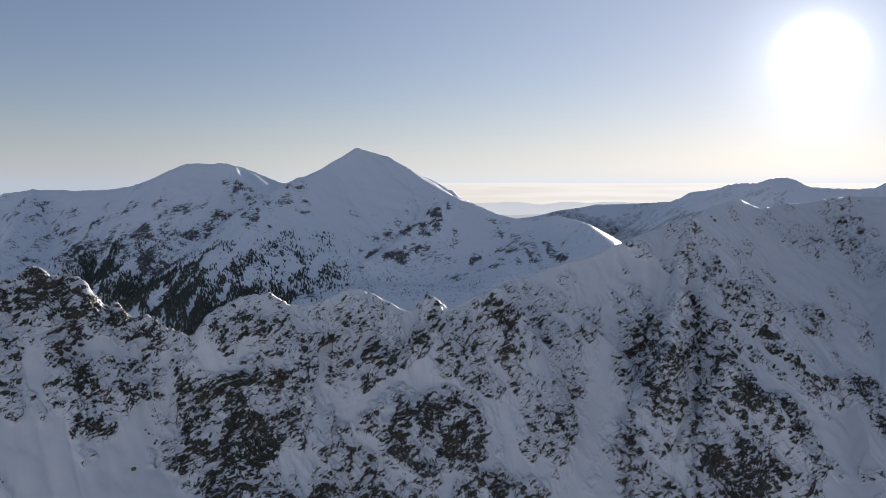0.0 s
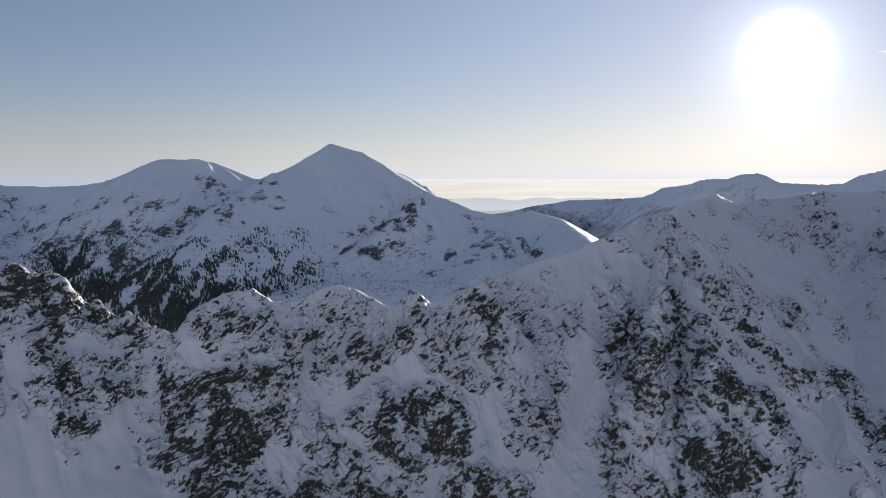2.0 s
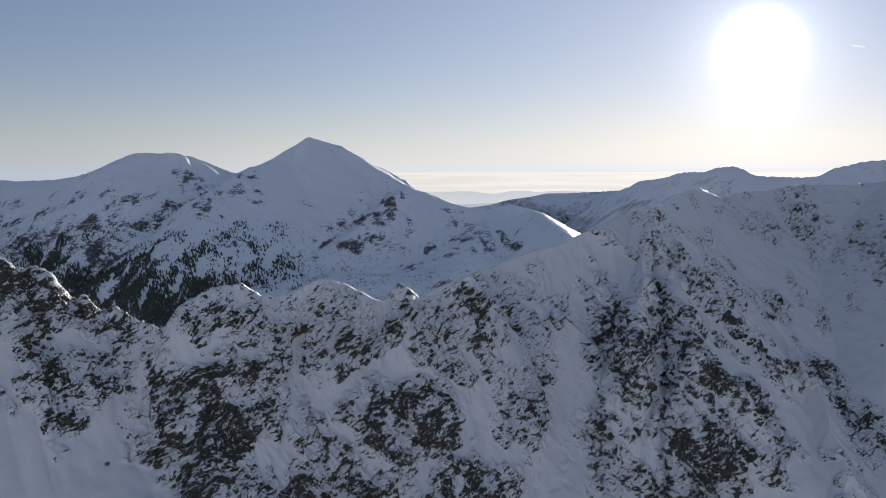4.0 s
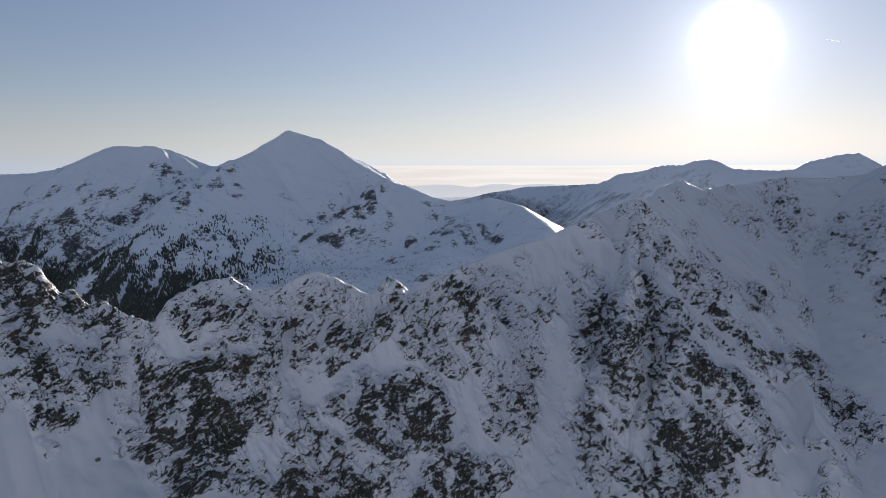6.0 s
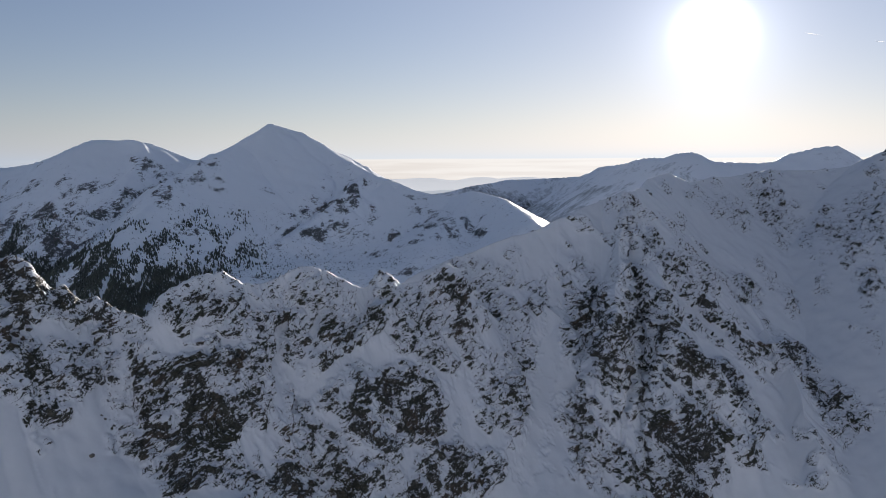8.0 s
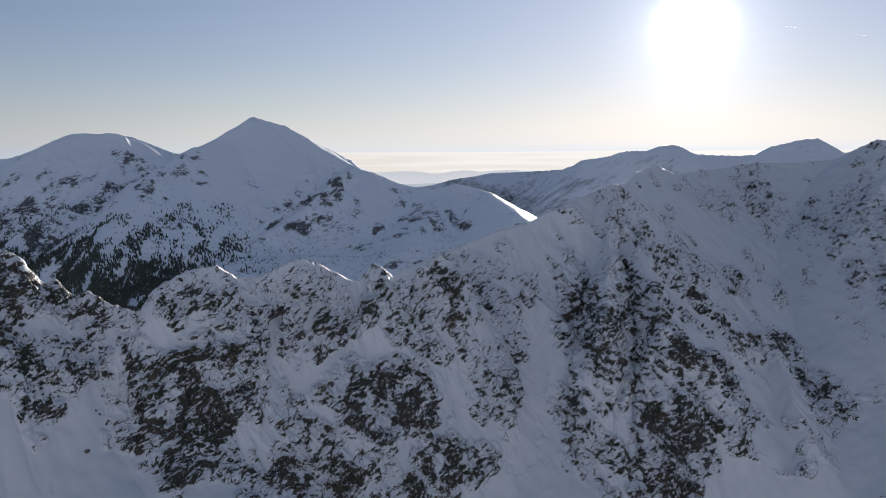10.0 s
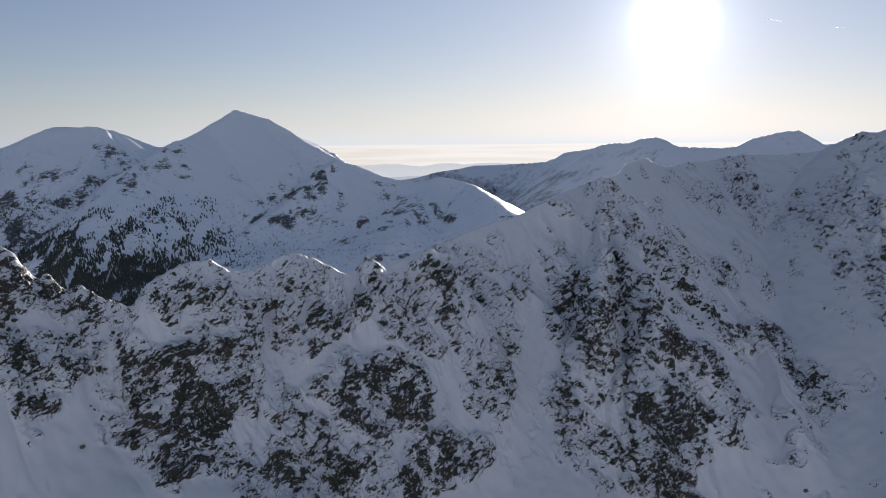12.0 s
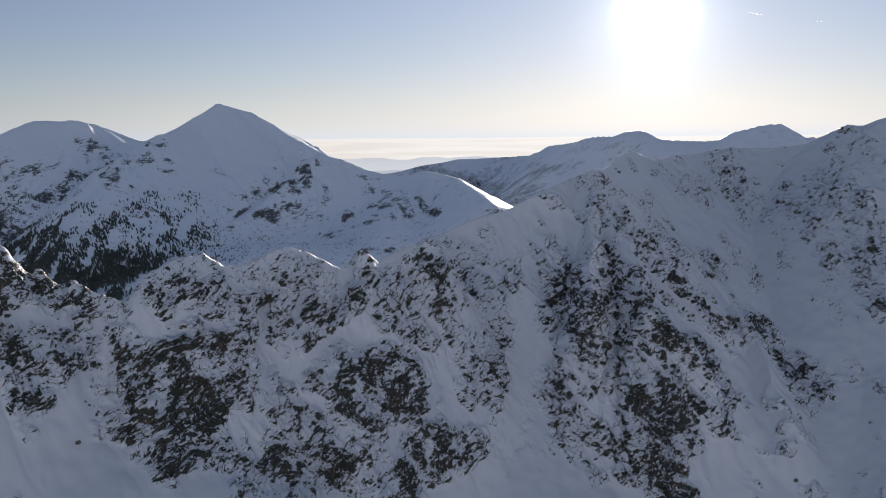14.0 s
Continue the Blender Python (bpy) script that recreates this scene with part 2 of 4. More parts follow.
RIDGES.append(('front', 1.5, [(-124.2, 448, -76.7), (-121.0, 452, -69.0), (-114.2, 458, -65.8), (-106.6, 464, -61.8), (-95.7, 470, -60.4), (-86.6, 478, -67.4), (-79.5, 482, -68.9), (-71.0, 488, -68.5), (-63.5, 492, -64.2), (-55.7, 494, -60.9), (-48.9, 496, -60.8), (-40.2, 500, -64.9), (-30.8, 504, -70.7), (-22.8, 508, -76.3)]))  # front_crest_c
RIDGES.append(('front', 1.6, [(-22.8, 508, -76.3), (-16.2, 510, -73.9), (-13.9, 511, -69.4), (-10.0, 512, -66.8), (-4.0, 513, -69.6), (4.4, 516, -75.1), (12.9, 522, -74.9), (22.7, 530, -69.2), (31.6, 536, -65.4), (39.9, 540, -69.1), (46.3, 544, -77.7), (51.9, 547, -86.4), (59.2, 548, -96.7), (74.2, 552, -113.4), (93.1, 556, -132.6)]))  # front_crest_d
RIDGES.append(('front', 2.2, [(-188.6, 442, -46.7), (-181.6, 434, -66.3), (-174.1, 421, -86.5), (-173.7, 412, -103.7), (-173.3, 405, -114.9)]))  # front_rib
RIDGES.append(('front', 2.2, [(-204.3, 430, -42.7), (-201.7, 420, -64.2), (-202.7, 412, -84.6), (-204.8, 404, -104.4)]))  # front_rib
RIDGES.append(('front', 2.0, [(-106.6, 464, -61.8), (-107.1, 452, -80.9), (-107.5, 440, -96.2), (-112.0, 423, -112.1), (-117.0, 410, -127.9), (-119.8, 400, -143.6)]))  # front_rib
RIDGES.append(('front', 2.2, [(-86.6, 478, -67.4), (-79.7, 463, -89.0), (-82.7, 445, -109.1), (-88.7, 430, -128.4), (-91.3, 414, -151.4)]))  # front_rib
RIDGES.append(('front', 2.2, [(-48.9, 496, -60.8), (-45.4, 484, -86.6), (-47.9, 469, -112.5), (-54.9, 455, -129.7), (-64.5, 436, -159.5)]))  # front_rib
RIDGES.append(('front', 2.2, [(-10.0, 512, -66.8), (-14.8, 494, -88.4), (1.9, 486, -112.7), (-1.2, 473, -134.9), (-28.4, 460, -143.5), (-30.6, 446, -166.2)]))  # front_rib
RIDGES.append(('front', 2.2, [(31.6, 536, -65.4), (34.1, 518, -92.7), (21.5, 498, -118.8), (9.1, 478, -132.1), (23.5, 470, -152.9), (29.2, 460, -174.5)]))  # front_rib
RIDGES.append(('front', 2.2, [(53.7, 547, -87.1), (61.5, 535, -117.0), (70.5, 522, -141.9), (67.5, 511, -156.6)]))  # front_rib
RIDGES.append(('front', 0.62, [(-273.6, 425, -104.2), (-202.8, 428, -104.9), (-165.8, 434, -106.4), (-130.8, 440, -113.7)]))  # apron_left
RIDGES.append(('front', 0.75, [(37.5, 490, -179.3), (59.3, 512, -159.7), (75.0, 530, -140.5), (82.7, 560, -122.4)]))  # apron_mid
RIDGES.append(('spur', 1.05, [(14.0, 600, -81.8), (37.3, 600, -71.2), (51.1, 602, -67.2), (68.8, 604, -59.1), (84.7, 606, -54.6), (105.3, 612, -51.2), (122.5, 620, -43.8), (140.7, 630, -36.8), (163.4, 640, -32.0), (172.6, 636, -27.7), (175.9, 632, -25.1), (183.8, 634, -25.1)]))  # spur_crest
RIDGES.append(('spur', 1.1, [(183.8, 634, -25.1), (210.8, 685, -17.5), (230.5, 715, -14.5), (245.0, 731, -13.0), (259.4, 745, -18.0)]))  # spur_crest
RIDGES.append(('spur', 1.7, [(175.9, 632, -25.1), (173.4, 604, -48.9), (177.0, 580, -65.8), (177.9, 552, -84.3), (171.1, 516, -109.0), (170.7, 505, -130.5), (175.2, 488, -152.2), (173.3, 472, -175.9)]))  # spur_rib
RIDGES.append(('spur', 1.8, [(176.0, 632, -27.5), (158.9, 590, -59.3), (145.6, 552, -84.3), (133.1, 526, -105.3), (123.2, 514, -129.4), (115.4, 500, -156.0), (107.9, 486, -181.1)]))  # spur_rib
RIDGES.append(('spur', 1.8, [(171.1, 516, -109.0), (195.0, 508, -131.3), (204.1, 500, -152.6), (203.7, 492, -172.0)]))  # spur_rib
RIDGES.append(('spur', 1.5, [(215.9, 690, -20.2), (213.5, 640, -51.9), (216.1, 596, -75.0), (228.1, 578, -103.5), (240.0, 560, -126.1), (246.0, 548, -134.3)]))  # spur_rib
RIDGES.append(('spur', 1.6, [(230.8, 660, -53.5), (244.3, 632, -80.0), (259.0, 612, -96.7), (267.9, 590, -121.2)]))  # spur_rib
RIDGES.append(('spur', 1.5, [(255.1, 570, -117.1), (257.7, 540, -136.0), (256.1, 512, -156.3), (254.0, 490, -172.6)]))  # spur_rib
RIDGES.append(('spur', 1.3, [(84.7, 606, -54.6), (91.8, 574, -87.7), (106.4, 552, -102.4), (98.4, 545, -130.0)]))  # spur_rib
RIDGES.append(('wall', 0.7, [(260.5, 742, -23.5), (269.3, 748, -22.7), (294.5, 765, -18.8), (325.4, 778, -16.8), (360.4, 780, -12.0), (396.2, 762, -12.2), (418.8, 748, -8.2), (428.2, 741, -2.6), (440.0, 732, 4.8), (448.6, 726, 7.7), (458.4, 720, 7.5), (471.2, 709, 14.2), (495.8, 690, 22.3)]))  # wall_crest
RIDGES.append(('wall', 1.2, [(345.9, 750, -46.4), (336.4, 710, -68.7), (326.1, 680, -89.7)]))  # wall_rib
RIDGES.append(('wall', 1.3, [(401.6, 680, -43.8), (367.4, 640, -81.7), (344.9, 610, -112.7)]))  # wall_rib
RIDGES.append(('wall', 1.3, [(410.0, 640, -41.9), (384.1, 613, -74.9), (371.7, 580, -117.3), (364.5, 555, -145.4)]))  # wall_rib
RIDGES.append(('wall', 1.1, [(382.0, 750, -41.9), (374.9, 712, -69.8), (362.4, 680, -95.6)]))  # wall_rib
RIDGES.append(('wall', 1.1, [(398.3, 730, -46.4), (383.3, 690, -77.9), (355.1, 650, -110.2)]))  # wall_rib
RIDGES.append(('wall', 1.1, [(412.4, 670, -29.4), (386.3, 640, -64.1), (363.3, 610, -100.2)]))  # wall_rib
RIDGES.append(('peak', 0.62, [(-466.1, 2600, -2.8), (-434.2, 2560, 3.8), (-396.6, 2480, 14.8), (-351.4, 2620, 44.1), (-299.9, 2720, 87.4), (-275.0, 2748, 107.0), (-261.0, 2762, 109.4), (-244.0, 2778, 103.0), (-230.6, 2790, 97.5), (-176.4, 2780, 84.1), (-112.5, 2740, 46.1), (-40.9, 2650, -1.2), (26.3, 2560, -42.2)]))  # peak_crest
RIDGES.append(('peak', 0.6, [(-123.2, 3000, 46.7), (-35.3, 3050, 8.4), (30.9, 3000, -39.8), (58.8, 2950, -60.0)]))  # peak_back
RIDGES.append(('peak', 0.55, [(26.3, 2560, -42.2), (74.9, 2530, -54.7), (114.5, 2505, -70.3), (145.4, 2480, -87.1), (191.8, 2460, -97.5), (251.1, 2420, -103.7), (308.2, 2380, -86.7), (372.2, 2300, -103.1), (388.0, 1950, -140.3)]))  # peak_shoulder
RIDGES.append(('peak', 0.7, [(26.3, 2558, -45.5), (-22.1, 2450, -75.0), (-59.8, 2380, -108.2), (-124.8, 2300, -156.6), (-200.3, 2150, -202.1), (-244.4, 2050, -232.7)]))  # peak_rib
RIDGES.append(('peak', 0.6, [(-396.6, 2480, 14.8), (-460.5, 2280, -37.6), (-474.4, 2020, -111.4), (-509.7, 1850, -160.7), (-500.6, 1700, -215.2)]))  # peak_rib
RIDGES.append(('peak', 0.5, [(-317.6, 2690, 41.8), (-339.4, 2350, -114.4), (-358.4, 2100, -170.2), (-374.3, 1900, -215.7)]))  # peak_rib
RIDGES.append(('peak', 0.45, [(310.8, 2400, -93.6), (202.8, 2150, -160.3), (133.8, 1950, -196.0), (88.7, 1800, -227.8)]))  # peak_rib
RIDGES.append(('peak', 0.12, [(-226.6, 1900, -228.1), (-106.2, 1950, -227.7), (81.3, 1900, -230.6)]))  # basin
RIDGES.append(('dome', 0.6, [(-1709.1, 2700, -44.5), (-1361.3, 2700, -32.4), (-1247.3, 2680, -20.1), (-1164.6, 2680, -18.4), (-1114.3, 2650, -25.0), (-983.5, 2620, -16.3), (-908.9, 2600, -4.5), (-798.3, 2570, 36.7), (-738.1, 2563, 57.9), (-657.2, 2568, 56.3), (-584.9, 2575, 46.6), (-522.2, 2590, 20.4), (-466.1, 2600, -2.8)]))  # dome_crest
RIDGES.append(('dome', 0.7, [(-633.3, 2571, 53.1), (-589.6, 2420, -16.6), (-614.6, 2250, -80.5), (-663.6, 2080, -141.6), (-718.6, 1900, -203.3)]))  # dome_rib
RIDGES.append(('dome', 0.7, [(-908.9, 2600, -4.5), (-879.7, 2400, -85.9), (-900.7, 2200, -149.7), (-921.0, 2050, -206.0)]))  # dome_rib
RIDGES.append(('dome', 0.6, [(-1247.3, 2680, -20.1), (-1142.6, 2350, -114.4), (-1066.4, 2050, -192.7)]))  # dome_rib
RIDGES.append(('dome', 0.95, [(-655.0, 2567, 57.0), (-624.0, 2553, 57.0), (-606.0, 2534, 49.5), (-596.0, 2512, 35.0)]))  # dome_lip
RIDGES.append(('far', 0.6, [(144.5, 4000, -207.6), (381.0, 4050, -160.6), (584.2, 4200, -125.9), (736.2, 4300, -104.0), (888.8, 4370, -100.1), (1123.4, 4300, -90.2), (1115.7, 4100, -67.6), (1105.9, 3900, -39.3), (1147.7, 3600, -20.1), (1094.1, 3300, -1.5), (1127.2, 3100, 2.6), (1169.0, 3080, 18.3), (1202.1, 3079, 22.3), (1230.4, 3060, 12.3)]))  # far_crest
RIDGES.append(('far', 0.6, [(1153.7, 3079, 17.5), (1215.8, 3060, 6.7), (1251.2, 3040, -12.1), (1329.3, 3020, -14.9), (1424.1, 2990, -19.8), (1468.3, 2970, -12.2), (1500.7, 2950, 13.0), (1581.3, 2920, 36.5), (1634.7, 2900, 41.5), (1695.0, 2890, 15.5), (1737.9, 2870, -8.8), (1790.6, 2850, -11.3), (2034.7, 2750, 3.6)]))  # far_crest


def height(x, y, groups, soft, floor):
    """The ground's height over whole arrays, and which mountain it belongs to."""
    z = floor.copy()
    owner = np.full(x.shape, -1, dtype=np.int8)
    for group, fall, pts in RIDGES:
        if group not in groups:
            continue
        best = np.full(x.shape, -1e4)
        for (ax, ay, az), (bx, by, bz) in zip(pts, pts[1:]):
            ex, ey = bx - ax, by - ay
            s = np.clip(((x - ax) * ex + (y - ay) * ey) / (ex * ex + ey * ey + 1e-6), 0, 1)
            d = np.hypot(x - ax - s * ex, y - ay - s * ey)
            np.maximum(best, az + s * (bz - az) - fall * d, out=best)
        owner[best > z] = groups.index(group)
        z = smax(best, z, soft * (7.0 if group == "wall" else 4.0 if fall < 0.8 and group == "front" else 1.0))
    return z, owner


def crest_distance(x, y, lines):
    """How far each point lies from the nearest of some crest lines, in plan."""
    best = np.full(x.shape, 1e4)
    for _, _, pts in lines:
        for (ax, ay, _), (bx, by, _) in zip(pts, pts[1:]):
            ex, ey = bx - ax, by - ay
            s = np.clip(((x - ax) * ex + (y - ay) * ey) / (ex * ex + ey * ey + 1e-6), 0, 1)
            np.minimum(best, np.hypot(x - ax - s * ex, y - ay - s * ey), out=best)
    return best


def ledge(b):
    """A bed of rock: leans out with height, then steps back to a ledge."""
    f = b - np.floor(b)
    return f - smooth(0.66, 1.0, f)


def normals(x, y, z):
    """Unit normals of a grid of points."""
    p = np.stack([x, y, z], -1)
    n = np.cross(np.gradient(p, axis=1), np.gradient(p, axis=0))
    return n / (np.linalg.norm(n, axis=-1, keepdims=True) + 1e-9)


def sheet(name, x, y, z, nrm, rock, crag, cells, mat, parent=None):
    """One mesh out of the chosen cells of a grid of points."""
    rows, cols = x.shape
    idx = np.arange(rows * cols).reshape(rows, cols)
    quads = np.stack([idx[:-1, :-1], idx[:-1, 1:], idx[1:, 1:], idx[1:, :-1]], -1)[cells]
    used, inv = np.unique(quads, return_inverse=True)
    me = bpy.data.meshes.new(name)
    me.vertices.add(len(used))
    me.vertices.foreach_set("co", np.stack([x, y, z], -1).reshape(-1, 3)[used].astype(np.float32).ravel())
    me.loops.add(quads.size)
    me.loops.foreach_set("vertex_index", inv.astype(np.int32).ravel())
    me.polygons.add(len(quads))
    me.polygons.foreach_set("loop_start", np.arange(0, quads.size, 4, dtype=np.int32))
    me.update(calc_edges=True)
    me.polygons.foreach_set("use_smooth", np.ones(len(quads), dtype=bool))
    for key, values in (("rock", rock), ("crag", crag)):
        attr = me.attributes.new(key, "FLOAT", "POINT")
        attr.data.foreach_set("value", values.ravel()[used].astype(np.float32))
    me.normals_split_custom_set_from_vertices(nrm.reshape(-1, 3)[used])
    me.materials.append(mat)
    ob = new(name, me)
    if parent is not None:
        ob.parent = parent
    return ob


# ---- the near mountains ----
# bare crags: centre, radius in metres, bareness
CRAGS = {"front": [], "spur": [], "wall": []}
# left crags
CRAGS['front'] += [
    (-189, 430, -61, 11.1, 0.7), (-182, 439, -57, 11.3, 0.7), (-174, 439, -65, 9.9, 0.7), (-184, 412, -79, 9.3, 0.7),
    (-180, 424, -74, 10.9, 0.7), (-163, 444, -73, 10.0, 0.7), (-146, 445, -81, 10.0, 0.7), (-134, 443, -85, 7.1, 0.7),
    (-166, 418, -92, 12.1, 0.7), (-171, 405, -99, 11.7, 0.7), (-156, 427, -95, 11.0, 0.7), (-164, 404, -108, 10.4, 0.7),
]
# left crags low
CRAGS['front'] += [
    (-148, 428, -101, 5.5, 0.5), (-179, 406, -91, 7.8, 0.6), (-178, 396, -101, 7.6, 0.5), (-165, 397, -112, 6.4, 0.7),
]
# dark cliff
CRAGS['front'] += [
    (-127, 427, -108, 12.4, 0.7), (-109, 430, -107, 12.5, 0.9), (-93, 441, -103, 11.4, 0.9), (-78, 446, -106, 11.5, 0.7),
    (-112, 417, -123, 13.4, 0.9), (-96, 422, -127, 14.9, 1.0), (-80, 432, -122, 12.5, 0.8), (-100, 407, -139, 13.1, 0.9),
    (-116, 408, -131, 10.5, 0.7), (-81, 416, -143, 10.7, 0.7), (-67, 445, -118, 8.6, 0.6), (-104, 398, -144, 7.7, 0.8),
]
# upper crags
CRAGS['front'] += [
    (-112, 453, -74, 11.7, 0.7), (-95, 462, -72, 11.9, 0.7), (-78, 474, -80, 10.7, 0.7), (-132, 437, -94, 8.5, 0.7),
    (-82, 457, -89, 10.3, 0.7), (-72, 468, -93, 10.6, 0.7), (-55, 487, -72, 9.4, 0.7), (-53, 477, -87, 12.3, 0.7),
    (-36, 477, -95, 12.3, 0.7), (-39, 466, -108, 7.5, 0.7), (-25, 487, -94, 9.4, 0.6), (-76, 450, -102, 8.7, 0.7),
    (-60, 469, -99, 7.6, 0.5),
]
# second cliff
CRAGS['front'] += [
    (-33, 457, -125, 10.3, 0.7), (-21, 457, -133, 13.2, 0.9), (-6, 471, -132, 13.7, 0.9), (8, 475, -134, 13.8, 1.0),
    (-9, 456, -145, 11.8, 0.9), (-36, 440, -147, 8.5, 0.7), (-47, 440, -143, 8.5, 0.7), (-58, 441, -131, 8.5, 0.7),
    (-58, 425, -149, 10.9, 0.8), (-36, 432, -159, 9.8, 0.8), (-22, 434, -163, 11.2, 0.7), (16, 468, -148, 9.0, 0.8),
]
# third cliff
CRAGS['front'] += [
    (21, 458, -167, 13.3, 1.0), (37, 464, -173, 10.5, 0.8), (51, 473, -170, 7.6, 0.6), (19, 466, -154, 9.0, 0.7),
    (-67, 414, -153, 10.7, 0.7), (-7, 438, -168, 8.5, 0.6),
]
# hump crags
CRAGS['front'] += [
    (-9, 510, -71, 7.9, 0.9), (-15, 494, -90, 6.4, 0.8), (7, 508, -89, 11.5, 0.7), (31, 526, -80, 12.9, 0.8),
    (15, 503, -102, 11.4, 0.7), (37, 516, -98, 13.3, 0.8), (48, 524, -98, 8.4, 0.7), (25, 498, -117, 12.8, 0.7),
    (43, 508, -113, 8.2, 0.7), (2, 493, -103, 7.9, 0.5), (56, 509, -124, 9.8, 0.6), (61, 496, -145, 14.4, 0.7),
    (74, 513, -139, 8.3, 0.6),
]
# top crags
CRAGS['spur'] += [
    (174, 624, -34, 11.3, 0.52), (174, 605, -48, 10.9, 0.50), (160, 592, -59, 8.4, 0.42), (184, 600, -60, 11.6, 0.58),
    (210, 632, -51, 11.4, 0.58), (216, 609, -67, 11.8, 0.58), (188, 587, -74, 12.1, 0.67), (161, 569, -87, 13.9, 0.67),
    (199, 583, -82, 13.1, 0.77), (221, 592, -84, 11.5, 0.67),
]
# spur crags left
CRAGS['spur'] += [
    (137, 565, -101, 16.4, 0.77), (118, 550, -117, 12.4, 0.67), (132, 523, -112, 16.8, 0.79), (122, 536, -129, 10.4, 0.58),
    (159, 550, -107, 14.2, 0.77), (129, 511, -133, 14.8, 0.77), (116, 501, -155, 13.6, 0.77), (142, 507, -143, 11.4, 0.58),
    (110, 489, -178, 11.0, 0.67), (130, 486, -178, 11.0, 0.67), (127, 572, -95, 11.1, 0.48),
]
# spur crags right
CRAGS['spur'] += [
    (177, 537, -97, 12.1, 0.67), (176, 514, -114, 14.9, 0.79), (162, 515, -125, 13.3, 0.77), (184, 506, -133, 14.7, 0.77),
    (157, 500, -145, 14.5, 0.77), (166, 486, -162, 17.2, 0.90), (176, 475, -175, 13.8, 0.92), (152, 482, -177, 14.0, 0.77),
    (209, 522, -146, 13.5, 0.77), (215, 510, -160, 11.5, 0.77), (206, 489, -171, 9.5, 0.77), (190, 494, -158, 11.1, 0.77),
]
# outlying crags
CRAGS['spur'] += [
    (206, 564, -102, 14.5, 0.77), (220, 558, -113, 11.5, 0.77), (239, 557, -125, 13.6, 0.80), (251, 557, -133, 9.0, 0.78),
    (269, 629, -100, 11.3, 0.79), (281, 576, -138, 11.9, 0.80), (274, 547, -154, 13.4, 0.86), (286, 532, -165, 14.4, 0.80),
    (273, 512, -177, 7.3, 0.67), (245, 610, -95, 9.8, 0.48),
]
# crags over the gully
CRAGS['spur'] += [
    (94, 561, -102, 10.8, 0.58), (71, 559, -107, 10.1, 0.58), (83, 541, -123, 9.8, 0.67), (66, 572, -94, 9.2, 0.58),
    (117, 579, -88, 9.3, 0.48), (92, 572, -90, 10.3, 0.48), (68, 587, -77, 6.8, 0.48), (85, 595, -66, 5.8, 0.38),
    (50, 596, -74, 9.6, 0.48), (103, 549, -109, 8.8, 0.48),
]
# edge crags
CRAGS['front'] += [
    (-211, 418, -54, 10.8, 0.7), (-202, 407, -73, 11.0, 0.7), (-198, 391, -88, 7.6, 0.6), (-202, 418, -60, 9.4, 0.8),
    (-215, 402, -61, 11.6, 0.6), (-207, 390, -80, 10.0, 0.6),
]
# middle of the second cliff
CRAGS['front'] += [
    (-1, 462, -139, 9.0, 0.95), (-12, 462, -132, 8.0, 0.92), (19, 482, -123, 7.0, 0.80), (-24, 466, -119, 6.5, 0.78), (28, 470, -146, 6.0, 0.76),
]
# edge of the dark cliff
CRAGS['front'] += [
    (-134, 420, -112, 7.0, 0.74), (-132, 416, -120, 6.5, 0.74), (-137, 428, -103, 6.0, 0.72), (-128, 411, -128, 6.5, 0.76),
    (-140, 432, -97, 5.0, 0.70),
]
# bare crest
CRAGS['front'] += [
    (-206, 424, -54, 9.0, 0.84), (-197, 431, -56, 8.5, 0.84), (-189, 437, -55, 8.5, 0.84), (-180, 441, -60, 7.5, 0.84),
    (-170, 446, -69, 6.5, 0.84), (-160, 449, -73, 6.5, 0.84), (-151, 449, -76, 6.5, 0.84), (-142, 446, -81, 5.5, 0.80),
    (-133, 445, -84, 5.0, 0.76), (-212, 415, -60, 8.0, 0.80),
]
# crest crags
CRAGS['front'] += [
    (-202, 431, -45, 4.4, 0.7), (-187, 441, -49, 4.5, 0.7), (-173, 448, -65, 4.0, 0.7), (-165, 449, -65, 3.5, 0.7),
    (-152, 451, -72, 4.1, 0.7), (-135, 447, -79, 4.0, 0.7), (-114, 457, -67, 4.7, 0.7), (-104, 464, -64, 4.8, 0.6),
    (-94, 469, -63, 4.2, 0.6), (-82, 480, -70, 4.3, 0.6), (-70, 487, -70, 4.4, 0.6), (-61, 491, -66, 4.4, 0.6),
    (-9, 511, -70, 4.6, 0.8), (27, 531, -71, 5.5, 0.7), (38, 537, -70, 5.5, 0.7), (49, 543, -82, 5.6, 0.7),
]
# snowy top
CRAGS['front'] += [
    (-41, 494, -72, 7.6, 0.6), (-27, 499, -81, 7.1, 0.6), (-44, 484, -80, 7.5, 0.6), (-73, 481, -77, 7.4, 0.6),
    (-86, 468, -75, 6.6, 0.6), (-30, 487, -90, 6.9, 0.5), (13, 516, -83, 6.6, 0.6), (0, 506, -84, 7.2, 0.6),
    (-58, 486, -74, 6.9, 0.6), (-13, 498, -86, 5.8, 0.5),
]
# spur snow crags
CRAGS['spur'] += [
    (56, 586, -82, 7.6, 0.48), (77, 583, -80, 7.5, 0.48), (88, 588, -73, 6.1, 0.38), (106, 571, -94, 7.4, 0.48),
    (58, 543, -96, 7.0, 0.48), (80, 568, -95, 7.3, 0.48), (132, 593, -74, 7.6, 0.38), (145, 587, -82, 8.3, 0.48),
    (157, 609, -56, 5.5, 0.38), (106, 584, -81, 6.0, 0.38),
]
